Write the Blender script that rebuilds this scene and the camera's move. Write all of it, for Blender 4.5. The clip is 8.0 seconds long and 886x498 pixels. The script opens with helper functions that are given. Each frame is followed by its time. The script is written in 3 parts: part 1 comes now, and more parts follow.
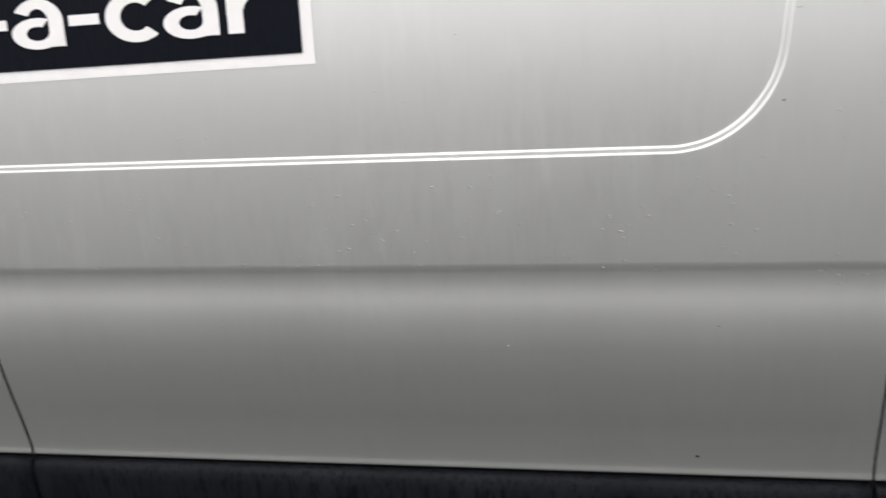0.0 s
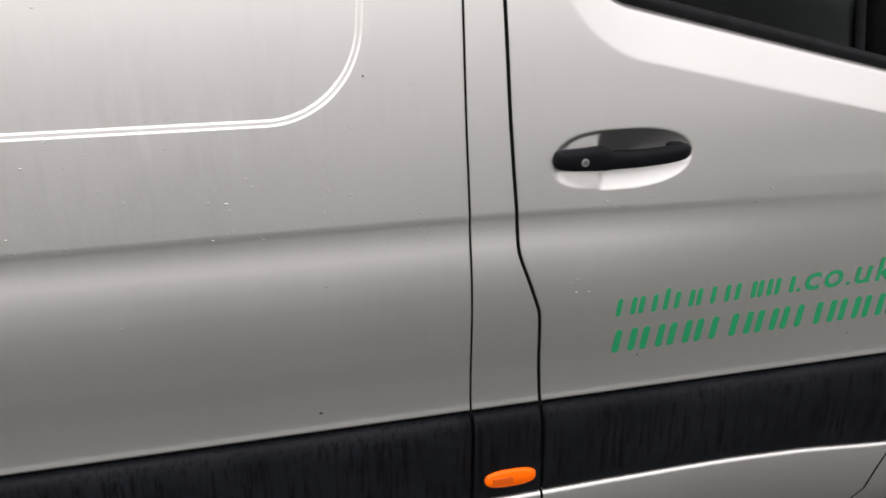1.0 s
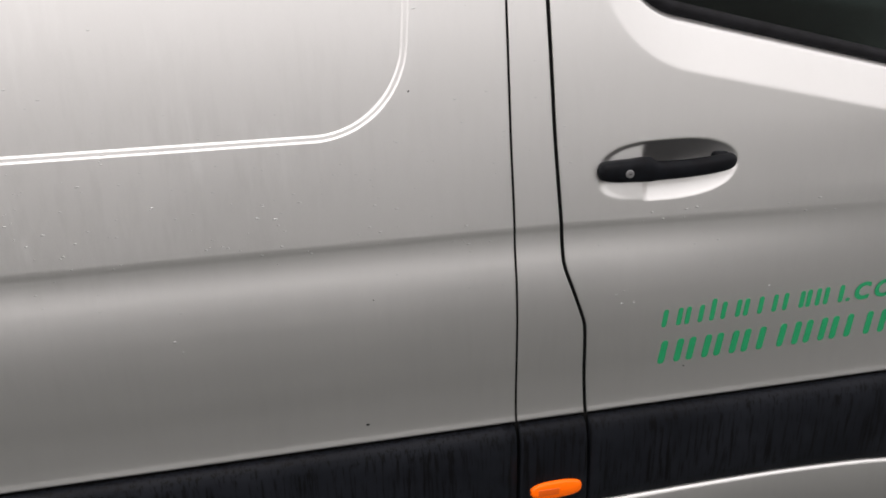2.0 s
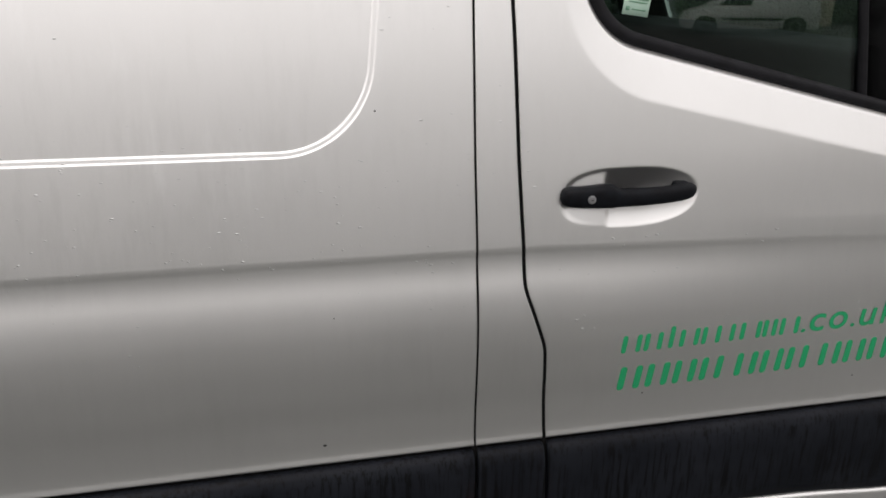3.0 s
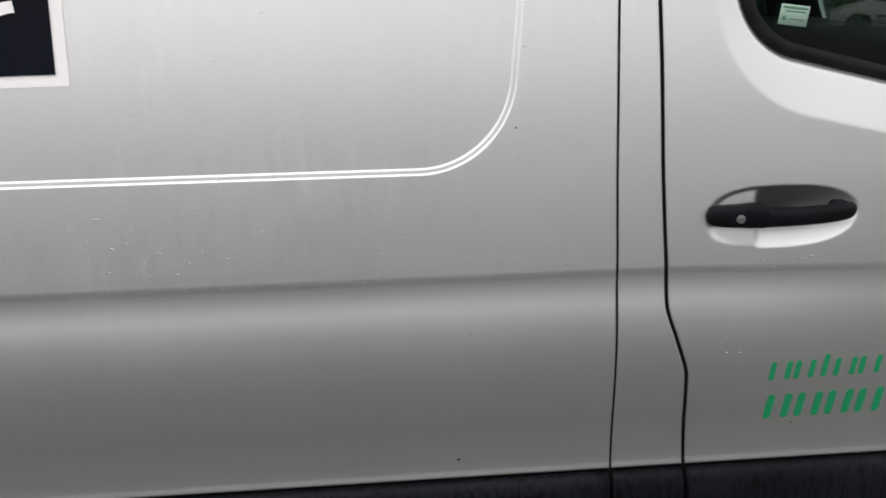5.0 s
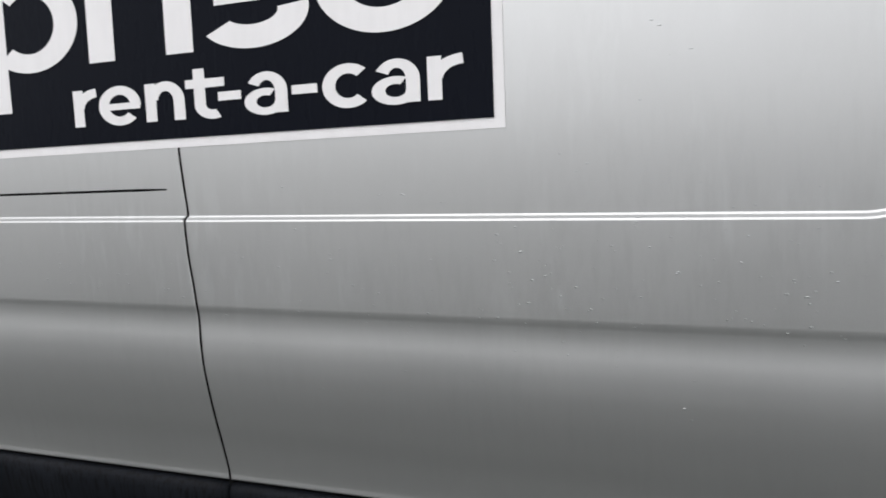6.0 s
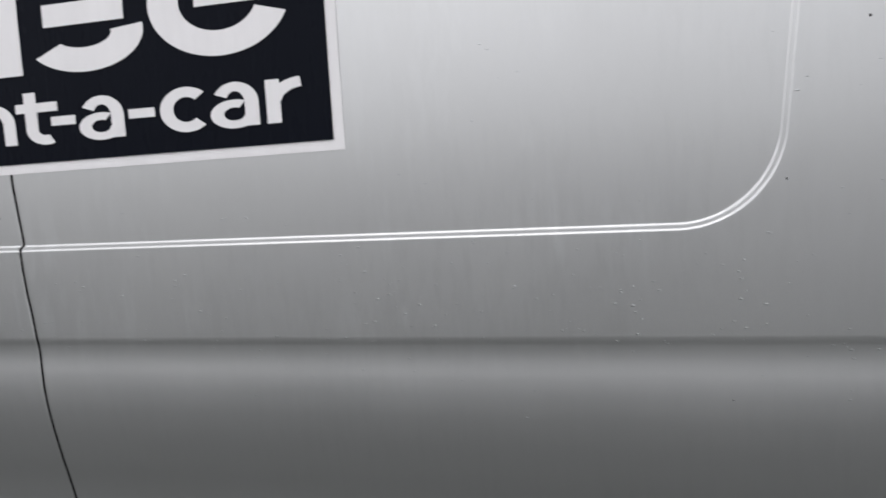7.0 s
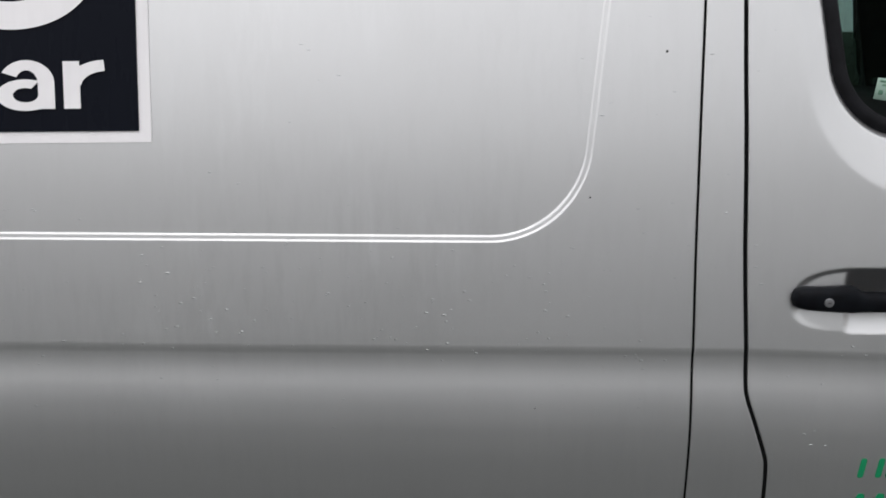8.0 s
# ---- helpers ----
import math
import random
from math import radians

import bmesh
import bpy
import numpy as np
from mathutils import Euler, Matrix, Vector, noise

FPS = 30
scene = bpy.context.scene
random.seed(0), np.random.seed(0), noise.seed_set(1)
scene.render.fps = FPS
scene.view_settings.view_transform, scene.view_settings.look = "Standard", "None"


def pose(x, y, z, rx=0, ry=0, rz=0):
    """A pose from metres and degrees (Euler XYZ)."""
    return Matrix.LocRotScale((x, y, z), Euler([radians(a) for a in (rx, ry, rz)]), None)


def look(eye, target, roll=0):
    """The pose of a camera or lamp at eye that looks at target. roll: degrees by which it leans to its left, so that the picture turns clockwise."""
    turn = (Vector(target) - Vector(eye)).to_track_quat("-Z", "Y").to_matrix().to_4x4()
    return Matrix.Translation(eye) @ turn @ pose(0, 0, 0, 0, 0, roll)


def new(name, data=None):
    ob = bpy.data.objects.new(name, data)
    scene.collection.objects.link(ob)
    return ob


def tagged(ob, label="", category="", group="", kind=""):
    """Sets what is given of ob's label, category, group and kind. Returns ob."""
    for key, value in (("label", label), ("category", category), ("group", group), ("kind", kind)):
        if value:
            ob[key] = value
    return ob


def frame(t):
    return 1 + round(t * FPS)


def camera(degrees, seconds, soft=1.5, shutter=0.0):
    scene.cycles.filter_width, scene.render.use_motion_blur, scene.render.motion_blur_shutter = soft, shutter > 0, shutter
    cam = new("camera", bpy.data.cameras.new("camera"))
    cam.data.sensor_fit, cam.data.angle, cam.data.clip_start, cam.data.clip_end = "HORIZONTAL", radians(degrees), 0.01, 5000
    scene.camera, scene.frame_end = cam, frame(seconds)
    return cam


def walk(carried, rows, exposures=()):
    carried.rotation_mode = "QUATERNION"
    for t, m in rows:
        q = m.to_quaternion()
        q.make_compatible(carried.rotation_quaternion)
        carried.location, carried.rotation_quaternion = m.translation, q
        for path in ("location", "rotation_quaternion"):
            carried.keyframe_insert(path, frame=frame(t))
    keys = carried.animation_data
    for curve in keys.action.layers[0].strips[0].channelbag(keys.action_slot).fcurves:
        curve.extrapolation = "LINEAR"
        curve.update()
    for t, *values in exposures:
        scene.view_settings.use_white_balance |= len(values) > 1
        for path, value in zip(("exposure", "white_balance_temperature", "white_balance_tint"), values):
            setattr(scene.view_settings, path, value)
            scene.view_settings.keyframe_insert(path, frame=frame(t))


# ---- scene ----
# ---- camera ----
cam = camera(56.2, 8.0, soft=1.7, shutter=0.16)
PATH = [
    (0, (-0.403, -1.027, 1.555), (-0.728, 0.802, 0.814), -4.4),
    (0.1, (-0.4058, -1.0459, 1.5488), (-0.5945, 0.7500, 0.8304), -3.15),
    (0.2, (-0.4071, -1.0611, 1.5446), (-0.4767, 0.7500, 0.8174), -2.15),
    (0.3, (-0.405, -1.079, 1.542), (-0.36, 0.772, 0.787), -1.1),
    (0.4, (-0.3950, -1.0835, 1.5342), (-0.2800, 0.7500, 0.7789), -0.89),
    (0.5, (-0.384, -1.087, 1.527), (-0.139, 0.742, 0.756), 0.2),
    (0.7, (-0.3628, -1.0867, 1.5175), (0.0412, 0.7500, 0.7327), 0.97),
    (1, (-0.328, -1.098, 1.515), (0.132, 0.703, 0.778), 0.1),
    (1.2, (-0.3381, -1.0910, 1.5160), (0.1501, 0.7500, 0.7740), -0.27),
    (1.5, (-0.346, -1.09, 1.523), (0.075, 0.726, 0.798), -1.0),
    (1.7, (-0.346, -1.094, 1.526), (0.034, 0.731, 0.801), -1.6),
    (2.8, (-0.341, -1.106, 1.515), (0.106, 0.725, 0.847), 0.7),
    (3, (-0.34, -1.111, 1.505), (0.124, 0.727, 0.866), 1.0),
    (3.2, (-0.3475, -1.1038, 1.5095), (0.1227, 0.7500, 0.8672), 0.98),
    (3.5, (-0.353, -1.097, 1.517), (0.047, 0.757, 0.881), 0.4),
    (3.7, (-0.3538, -1.0978, 1.5201), (-0.0125, 0.7500, 0.8876), -0.01),
    (4, (-0.349, -1.101, 1.523), (-0.06, 0.773, 0.887), -0.7),
    (4.2, (-0.339, -1.107, 1.515), (-0.072, 0.777, 0.896), -0.7),
    (5.3, (-0.375, -1.094, 1.527), (-0.365, 0.801, 0.887), -1.0),
    (5.4, (-0.3851, -1.0983, 1.5208), (-0.4895, 0.7500, 0.9172), -1.35),
    (5.5, (-0.393, -1.087, 1.512), (-0.586, 0.81, 0.91), -1.9),
    (5.6, (-0.3924, -1.0822, 1.5179), (-0.7662, 0.7500, 0.9473), -2.84),
    (5.8, (-0.3951, -1.0770, 1.5278), (-0.9835, 0.7500, 0.9748), -4.29),
    (6, (-0.396, -1.087, 1.538), (-1.127, 0.7, 1.014), -5.6),
    (6.1, (-0.3909, -1.0901, 1.5379), (-1.1868, 0.7500, 1.0116), -6.02),
    (6.2, (-0.3853, -1.0934, 1.5380), (-1.2452, 0.7500, 1.0330), -6.68),
    (6.3, (-0.3793, -1.0981, 1.5409), (-1.2576, 0.7500, 1.0438), -7.04),
    (6.4, (-0.3723, -1.1021, 1.5432), (-1.2348, 0.7500, 1.0551), -7.11),
    (6.5, (-0.3653, -1.1063, 1.5452), (-1.1154, 0.5831, 1.1052), -7.14),
    (6.8, (-0.3371, -1.0906, 1.5472), (-0.9822, 0.7500, 1.0608), -6.71),
    (7, (-0.322, -1.076, 1.548), (-0.809, 0.792, 1.025), -5.6),
    (7.2, (-0.3246, -1.0741, 1.5500), (-0.6716, 0.7500, 1.0017), -4.49),
    (7.5, (-0.317, -1.073, 1.566), (-0.545, 0.814, 0.943), -2.9),
    (7.8, (-0.3267, -1.0758, 1.5473), (-0.4151, 0.7500, 0.9962), -0.89),
    (8, (-0.334, -1.068, 1.534), (-0.363, 0.865, 1.025), 0.2),
]
EXPOSURES = [(0, 0.48, 6450, 11), (0.4, 0.44, 6540, 12.5), (0.6, 0.50, 6580, 13), (1, 0.59, 6680, 15), (1.7, 0.55, 6690, 15), (3.3, 0.40, 6640, 13.5), (4, 0.29, 6490, 12.5), (5.5, 0.31, 6380, 11.5),
             (6, 0.18, 6240, 10.5), (6.5, 0.17, 6200, 11.5), (7, -0.03, 6180, 12), (7.5, 0.06, 6240, 12), (8, 0.09, 6250, 12)]
walk(cam, [(t, look(eye, target, roll)) for t, eye, target, roll in PATH], EXPOSURES)

# ---- world and light: a bright overcast day ----
world = bpy.data.worlds.new("overcast_sky")
scene.world = world
world.use_nodes = True
wn = world.node_tree
sky = wn.nodes.new("ShaderNodeTexSky")
sky.sky_type = "NISHITA"
sky.sun_disc = False
sky.sun_elevation = radians(64)
sky.sun_rotation = radians(208)
sky.dust_density = 9.0
sky.air_density = 1.2
grey = wn.nodes.new("ShaderNodeHueSaturation")
grey.inputs["Saturation"].default_value = 0.28
wn.links.new(sky.outputs[0], grey.inputs["Color"])
cloud = wn.nodes.new("ShaderNodeMix")
cloud.data_type = "RGBA"
cloud.inputs[0].default_value = 0.76
cloud.inputs[7].default_value = (4.52, 4.42, 4.27, 1)
wn.links.new(grey.outputs[0], cloud.inputs[6])
wn.links.new(cloud.outputs[2], wn.nodes["Background"].inputs["Color"])
wn.nodes["Background"].inputs["Strength"].default_value = 0.232

sun_data = bpy.data.lights.new("sun", "SUN")
sun_data.energy = 0.52
sun_data.angle = radians(160)
sun_data.color = (0.82, 0.925, 1.0)
sun = new("sun", sun_data)
sun.matrix_world = look((-1.6, -3.0, 7.4), (0, 0, 0.5))


# ---- materials ----
def material(name, color, rough=0.5, metal=0.0, coat=0.0, coat_rough=0.1):
    m = bpy.data.materials.new(name)
    m.use_nodes = True
    b = m.node_tree.nodes["Principled BSDF"]
    b.inputs["Base Color"].default_value = (*color, 1)
    b.inputs["Roughness"].default_value = rough
    b.inputs["Metallic"].default_value = metal
    b.inputs["Coat Weight"].default_value = coat
    b.inputs["Coat Roughness"].default_value = coat_rough
    return m, m.node_tree, b


def noise_node(nt, scale, stretch=(1, 1, 1), detail=4.0, rough=0.55):
    co = nt.nodes.new("ShaderNodeTexCoord")
    mp = nt.nodes.new("ShaderNodeMapping")
    mp.inputs["Scale"].default_value = stretch
    nz = nt.nodes.new("ShaderNodeTexNoise")
    nz.inputs["Scale"].default_value = scale
    nz.inputs["Detail"].default_value = detail
    nz.inputs["Roughness"].default_value = rough
    nt.links.new(co.outputs["Object"], mp.inputs["Vector"])
    nt.links.new(mp.outputs[0], nz.inputs["Vector"])
    return nz.outputs["Fac"]


def spread(nt, fac, low, high, lo=0.35, hi=0.65):
    mr = nt.nodes.new("ShaderNodeMapRange")
    for i, v in enumerate((lo, hi, low, high)):
        mr.inputs[i + 1].default_value = v
    nt.links.new(fac, mr.inputs[0])
    return mr.outputs[0]


def blend(nt, fac, a, b):
    mx = nt.nodes.new("ShaderNodeMix")
    mx.data_type = "RGBA"
    for sock, v in ((mx.inputs[6], a), (mx.inputs[7], b)):
        if isinstance(v, tuple):
            sock.default_value = (*v, 1)
        else:
            nt.links.new(v, sock)
    nt.links.new(fac, mx.inputs[0])
    return mx.outputs[2]


def combine(nt, op, a, b):
    n = nt.nodes.new("ShaderNodeMath")
    n.operation = op
    for sock, v in zip(n.inputs, (a, b)):
        if isinstance(v, (int, float)):
            sock.default_value = v
        else:
            nt.links.new(v, sock)
    return n.outputs[0]


def bump(nt, b, height, strength, distance):
    n = nt.nodes.new("ShaderNodeBump")
    n.inputs["Strength"].default_value = strength
    n.inputs["Distance"].default_value = distance
    nt.links.new(height, n.inputs["Height"])
    nt.links.new(n.outputs[0], b.inputs["Normal"])


def make_paint():
    m, nt, b = material("silver_paint", (0.6, 0.595, 0.59), 0.34, 0.92, 0.08, 0.2)
    streak = noise_node(nt, 1.0, (60, 60, 5.0), 5.0)
    film = noise_node(nt, 3.0, (1, 1, 0.7), 6.0, 0.6)
    fleck = noise_node(nt, 1400, (1, 1, 1), 1.0)
    c = blend(nt, spread(nt, streak, 0, 1, 0.3, 0.7), (0.602, 0.597, 0.591), (0.610, 0.605, 0.600))
    c2 = blend(nt, spread(nt, film, 0.0, 0.3), c, (0.55, 0.545, 0.535))
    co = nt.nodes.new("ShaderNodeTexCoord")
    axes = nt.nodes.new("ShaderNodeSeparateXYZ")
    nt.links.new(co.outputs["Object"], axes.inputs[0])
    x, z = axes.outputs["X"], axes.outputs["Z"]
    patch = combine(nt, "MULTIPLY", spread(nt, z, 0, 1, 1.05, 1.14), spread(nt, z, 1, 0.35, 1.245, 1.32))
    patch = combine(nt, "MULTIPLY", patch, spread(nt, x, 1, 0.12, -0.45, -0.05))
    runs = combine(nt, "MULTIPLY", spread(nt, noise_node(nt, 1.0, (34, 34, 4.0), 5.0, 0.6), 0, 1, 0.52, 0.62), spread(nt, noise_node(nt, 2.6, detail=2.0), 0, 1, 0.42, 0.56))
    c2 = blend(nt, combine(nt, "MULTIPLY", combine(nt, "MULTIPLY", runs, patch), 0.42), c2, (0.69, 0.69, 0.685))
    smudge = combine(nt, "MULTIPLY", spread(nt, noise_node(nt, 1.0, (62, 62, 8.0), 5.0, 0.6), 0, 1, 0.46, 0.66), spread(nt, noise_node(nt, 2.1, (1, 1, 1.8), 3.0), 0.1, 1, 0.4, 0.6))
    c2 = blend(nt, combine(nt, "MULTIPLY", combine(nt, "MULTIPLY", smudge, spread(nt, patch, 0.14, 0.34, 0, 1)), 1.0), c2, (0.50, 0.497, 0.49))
    c3 = blend(nt, spread(nt, fleck, 0.0, 0.10), c2, (0.75, 0.74, 0.73))
    nt.links.new(c3, b.inputs["Base Color"])
    r = combine(nt, "ADD", spread(nt, film, 0.355, 0.39), spread(nt, streak, -0.005, 0.008))
    nt.links.new(r, b.inputs["Roughness"])
    bump(nt, b, noise_node(nt, 420, (1, 1, 0.6), 2.0), 0.06, 0.0006)
    return m


def make_plastic():
    m, nt, b = material("black_plastic", (0.03, 0.031, 0.034), 0.5)
    b.inputs["Specular IOR Level"].default_value = 0.07
    streak = noise_node(nt, 1.0, (190, 190, 11), 5.0, 0.65)
    dust = noise_node(nt, 6.0, (1, 1, 1.6), 6.0)
    c = blend(nt, spread(nt, dust, 0.0, 1.0), (0.0050, 0.0059, 0.0080), (0.0088, 0.0100, 0.0130))
    c = blend(nt, spread(nt, streak, 0, 0.92, 0.50, 0.60), c, (0.0022, 0.0023, 0.0026))
    nt.links.new(c, b.inputs["Base Color"])
    nt.links.new(spread(nt, streak, 0.55, 0.48), b.inputs["Roughness"])
    bump(nt, b, noise_node(nt, 700, (1, 1, 1), 2.0), 0.15, 0.0004)
    return m


def make_grainy(name, color, dark, rough, scale, bump_scale=500, strength=0.1, depth=0.0005):
    m, nt, b = material(name, color, rough)
    c = blend(nt, spread(nt, noise_node(nt, scale, detail=6.0), 0, 1), dark, color)
    nt.links.new(c, b.inputs["Base Color"])
    bump(nt, b, noise_node(nt, bump_scale, detail=2.0), strength, depth)
    return m


def make_decal(name, color, rough):
    m, nt, b = material(name, color, rough)
    b.inputs["Specular IOR Level"].default_value = 0.2
    stain = noise_node(nt, 1.0, (45, 45, 4), 5.0)
    c = blend(nt, spread(nt, stain, 0.0, 0.16), color, tuple(0.75 * v + 0.002 for v in color))
    nt.links.new(c, b.inputs["Base Color"])
    nt.links.new(spread(nt, stain, rough - 0.05, rough + 0.1), b.inputs["Roughness"])
    return m


def make_glass(name, tint, ior=1.75, rough=0.015):
    m = bpy.data.materials.new(name)
    m.use_nodes = True
    nt = m.node_tree
    nt.nodes.remove(nt.nodes["Principled BSDF"])
    clear = nt.nodes.new("ShaderNodeBsdfTransparent")
    clear.inputs[0].default_value = (*tint, 1)
    gloss = nt.nodes.new("ShaderNodeBsdfGlossy")
    gloss.inputs["Roughness"].default_value = rough
    fres = nt.nodes.new("ShaderNodeFresnel")
    fres.inputs[0].default_value = ior
    mix = nt.nodes.new("ShaderNodeMixShader")
    nt.links.new(fres.outputs[0], mix.inputs[0])
    nt.links.new(clear.outputs[0], mix.inputs[1])
    nt.links.new(gloss.outputs[0], mix.inputs[2])
    nt.links.new(mix.outputs[0], nt.nodes["Material Output"].inputs[0])
    return m


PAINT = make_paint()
PLASTIC = make_plastic()
RUBBER = make_grainy("black_rubber", (0.014, 0.014, 0.016), (0.009, 0.009, 0.010), 0.55, 40)
HANDLE = make_grainy("handle_plastic", (0.006, 0.007, 0.009), (0.004, 0.004, 0.005), 0.5, 60, 900, 0.12, 0.0003)
# near-black for the shade in gaps, slot and wheel wells, and for dark windows
DARK_FILL = make_grainy("dark_gap", (0.004, 0.004, 0.004), (0.002, 0.002, 0.002), 0.9, 30)
DARK_FILL.node_tree.nodes["Principled BSDF"].inputs["Specular IOR Level"].default_value = 0.1
FABRIC = make_grainy("seat_fabric", (0.018, 0.019, 0.02), (0.010, 0.010, 0.011), 0.9, 90, 900, 0.3, 0.001)
TRIM = make_grainy("cab_plastic", (0.011, 0.0115, 0.012), (0.007, 0.007, 0.0075), 0.75, 30)
for dull in (RUBBER, HANDLE, FABRIC, TRIM):
    dull.node_tree.nodes["Principled BSDF"].inputs["Specular IOR Level"].default_value = 0.07
ASPHALT = make_grainy("asphalt", (0.078, 0.083, 0.078), (0.055, 0.0585, 0.055), 0.9, 2.2, 160, 0.6, 0.006)
HEDGE = make_grainy("far_hedge", (0.03, 0.042, 0.022), (0.012, 0.018, 0.01), 0.9, 3.0, 12, 1.0, 0.2)
ASPHALT.node_tree.nodes["Principled BSDF"].inputs["Specular IOR Level"].default_value = 0.15
BEIGE = make_grainy("beige_render", (0.55, 0.49, 0.38), (0.45, 0.40, 0.31), 0.9, 2.0, 80, 0.4, 0.004)
WHITE_PAINT = material("white_van_paint", (0.72, 0.72, 0.70), 0.3, 0.0, 0.5)[0]
NAVY = make_decal("sign_navy", (0.0052, 0.0063, 0.0108), 0.25)
NAVY.node_tree.nodes["Principled BSDF"].inputs["Specular IOR Level"].default_value = 0.05
WHITE = make_decal("sign_white", (0.85, 0.825, 0.825), 0.4)
GREEN = make_decal("green_vinyl", (0.010, 0.225, 0.092), 0.4)
METAL = material("lock_metal", (0.2, 0.2, 0.205), 0.5, 0.6)[0]
STEEL = material("wheel_steel", (0.3, 0.3, 0.31), 0.4, 0.9)[0]
TYRE = make_grainy("tyre_rubber", (0.025, 0.025, 0.026), (0.015, 0.015, 0.015), 0.85, 20)
GLASS = make_glass("cab_glass", (0.60, 0.68, 0.66), 1.52)
DIRT = material("dark_dirt", (0.01, 0.01, 0.01), 0.8)[0]
# silvery metal in place of clear water, to give the drops bright-dark glints
DROP_METAL = material("drop_metal", (0.56, 0.56, 0.56), 0.36, 0.9)[0]
ORANGE, _nt, _b = material("amber_lens", (0.95, 0.135, 0.001), 0.35)
_b.inputs["Specular IOR Level"].default_value = 0.2
AMBER_DARK = material("amber_shade", (0.62, 0.085, 0.002), 0.35)[0]
STICKER = material("sticker_paper", (0.29, 0.41, 0.34), 0.6)[0]
STICKER_INK = material("sticker_ink", (0.09, 0.20, 0.13), 0.6)[0]


# ---- small builders ----
def part(name, bm, mat, parent, label="", flat=False):
    me = bpy.data.meshes.new(name)
    bm.to_mesh(me)
    bm.free()
    for p in me.polygons:
        p.use_smooth = not flat
    me.materials.append(mat)
    ob = new(name, me)
    ob.parent = parent
    return tagged(ob, label) if label else ob


def grid_mesh(rows, closed=False, drop=None):
    """A bmesh from rows of points; closed joins each row's end to its start."""
    bm = bmesh.new()
    vs = [[bm.verts.new(p) for p in row] for row in rows]
    n = len(rows[0])
    for i in range(len(rows) - 1):
        for j in range(n if closed else n - 1):
            k = (j + 1) % n
            if drop is None or not drop[i][j]:
                bm.faces.new((vs[i][j], vs[i][k], vs[i + 1][k], vs[i + 1][j]))
    if drop is not None:
        for v in [v for v in bm.verts if not v.link_faces]:
            bm.verts.remove(v)
    return bm


def box(size, at, bevel=0.01, seg=2):
    bm = bmesh.new()
    bmesh.ops.create_cube(bm, size=1.0)
    bmesh.ops.scale(bm, vec=size, verts=bm.verts)
    if bevel:
        bmesh.ops.bevel(bm, geom=bm.edges[:], offset=bevel, segments=seg, affect="EDGES", profile=0.6)
    bmesh.ops.translate(bm, vec=at, verts=bm.verts)
    return bm


def lathe(profile, at, n=40):
    """Turns (radius, depth) points about an axle along y."""
    rows = [[(at[0] + r * math.cos(2 * math.pi * k / n), at[1] + d, at[2] + r * math.sin(2 * math.pi * k / n)) for k in range(n)] for r, d in profile]
    return grid_mesh(rows, True)


def rounded(corners, radii, n=24):
    """A closed outline in (x, z) with rounded corners."""
    out = []
    c = [np.array(p, float) for p in corners]
    for i, p in enumerate(c):
        a, b = c[i - 1] - p, c[(i + 1) % len(c)] - p
        a, b = a / np.linalg.norm(a), b / np.linalg.norm(b)
        half = math.acos(float(np.clip(a @ b, -1, 1))) / 2
        r = radii[i]
        mid = p + (a + b) / np.linalg.norm(a + b) * r / math.sin(half)
        s, e = p + a * r / math.tan(half) - mid, p + b * r / math.tan(half) - mid
        t0, t1 = math.atan2(s[1], s[0]), math.atan2(e[1], e[0])
        d = (t1 - t0 + math.pi) % (2 * math.pi) - math.pi
        for k in range(n + 1):
            t = t0 + d * k / n
            out.append(mid + r * np.array((math.cos(t), math.sin(t))))
    return np.array(out)


def depth_inside(X, Z, outline):
    """Distance to the outline, positive inside."""
    shape = np.shape(X)
    px, pz = np.ravel(X), np.ravel(Z)
    best = np.full(px.shape, 1e9)
    inside = np.zeros(px.shape, bool)
    for a, b in zip(outline, np.roll(outline, -1, axis=0)):
        d = b - a
        if d @ d < 1e-14:
            continue
        t = np.clip(((px - a[0]) * d[0] + (pz - a[1]) * d[1]) / (d @ d), 0, 1)
        best = np.minimum(best, (px - a[0] - t * d[0]) ** 2 + (pz - a[1] - t * d[1]) ** 2)
        if abs(d[1]) > 1e-12:
            hit = ((a[1] > pz) != (b[1] > pz)) & (px < a[0] + (pz - a[1]) * d[0] / d[1])
            inside ^= hit
    return (np.sqrt(best) * np.where(inside, 1, -1)).reshape(shape)


def ease(x, a, b):
    """0 at a, 1 at b, smooth between."""
    t = np.clip((np.asarray(x, float) - a) / (b - a), 0, 1)
    return t * t * (3 - 2 * t)


def smooth_curve(knots):
    """A shape-keeping cubic through (x, y) knots."""
    x, y = np.array(knots, float).T
    h, d = np.diff(x), np.diff(y) / np.diff(x)
    m = np.zeros(len(x))
    m[0], m[-1] = d[0], d[-1]
    for i in range(1, len(x) - 1):
        if d[i - 1] * d[i] > 0:
            w1, w2 = 2 * h[i] + h[i - 1], h[i] + 2 * h[i - 1]
            m[i] = (w1 + w2) / (w1 / d[i - 1] + w2 / d[i])

    def f(q):
        q = np.clip(np.asarray(q, float), x[0], x[-1])
        i = np.clip(np.searchsorted(x, q) - 1, 0, len(x) - 2)
        t = (q - x[i]) / h[i]
        return ((1 + 2 * t) * (1 - t) ** 2 * y[i] + t * (1 - t) ** 2 * h[i] * m[i]
                + t * t * (3 - 2 * t) * y[i + 1] + t * t * (t - 1) * h[i] * m[i + 1])

    return f


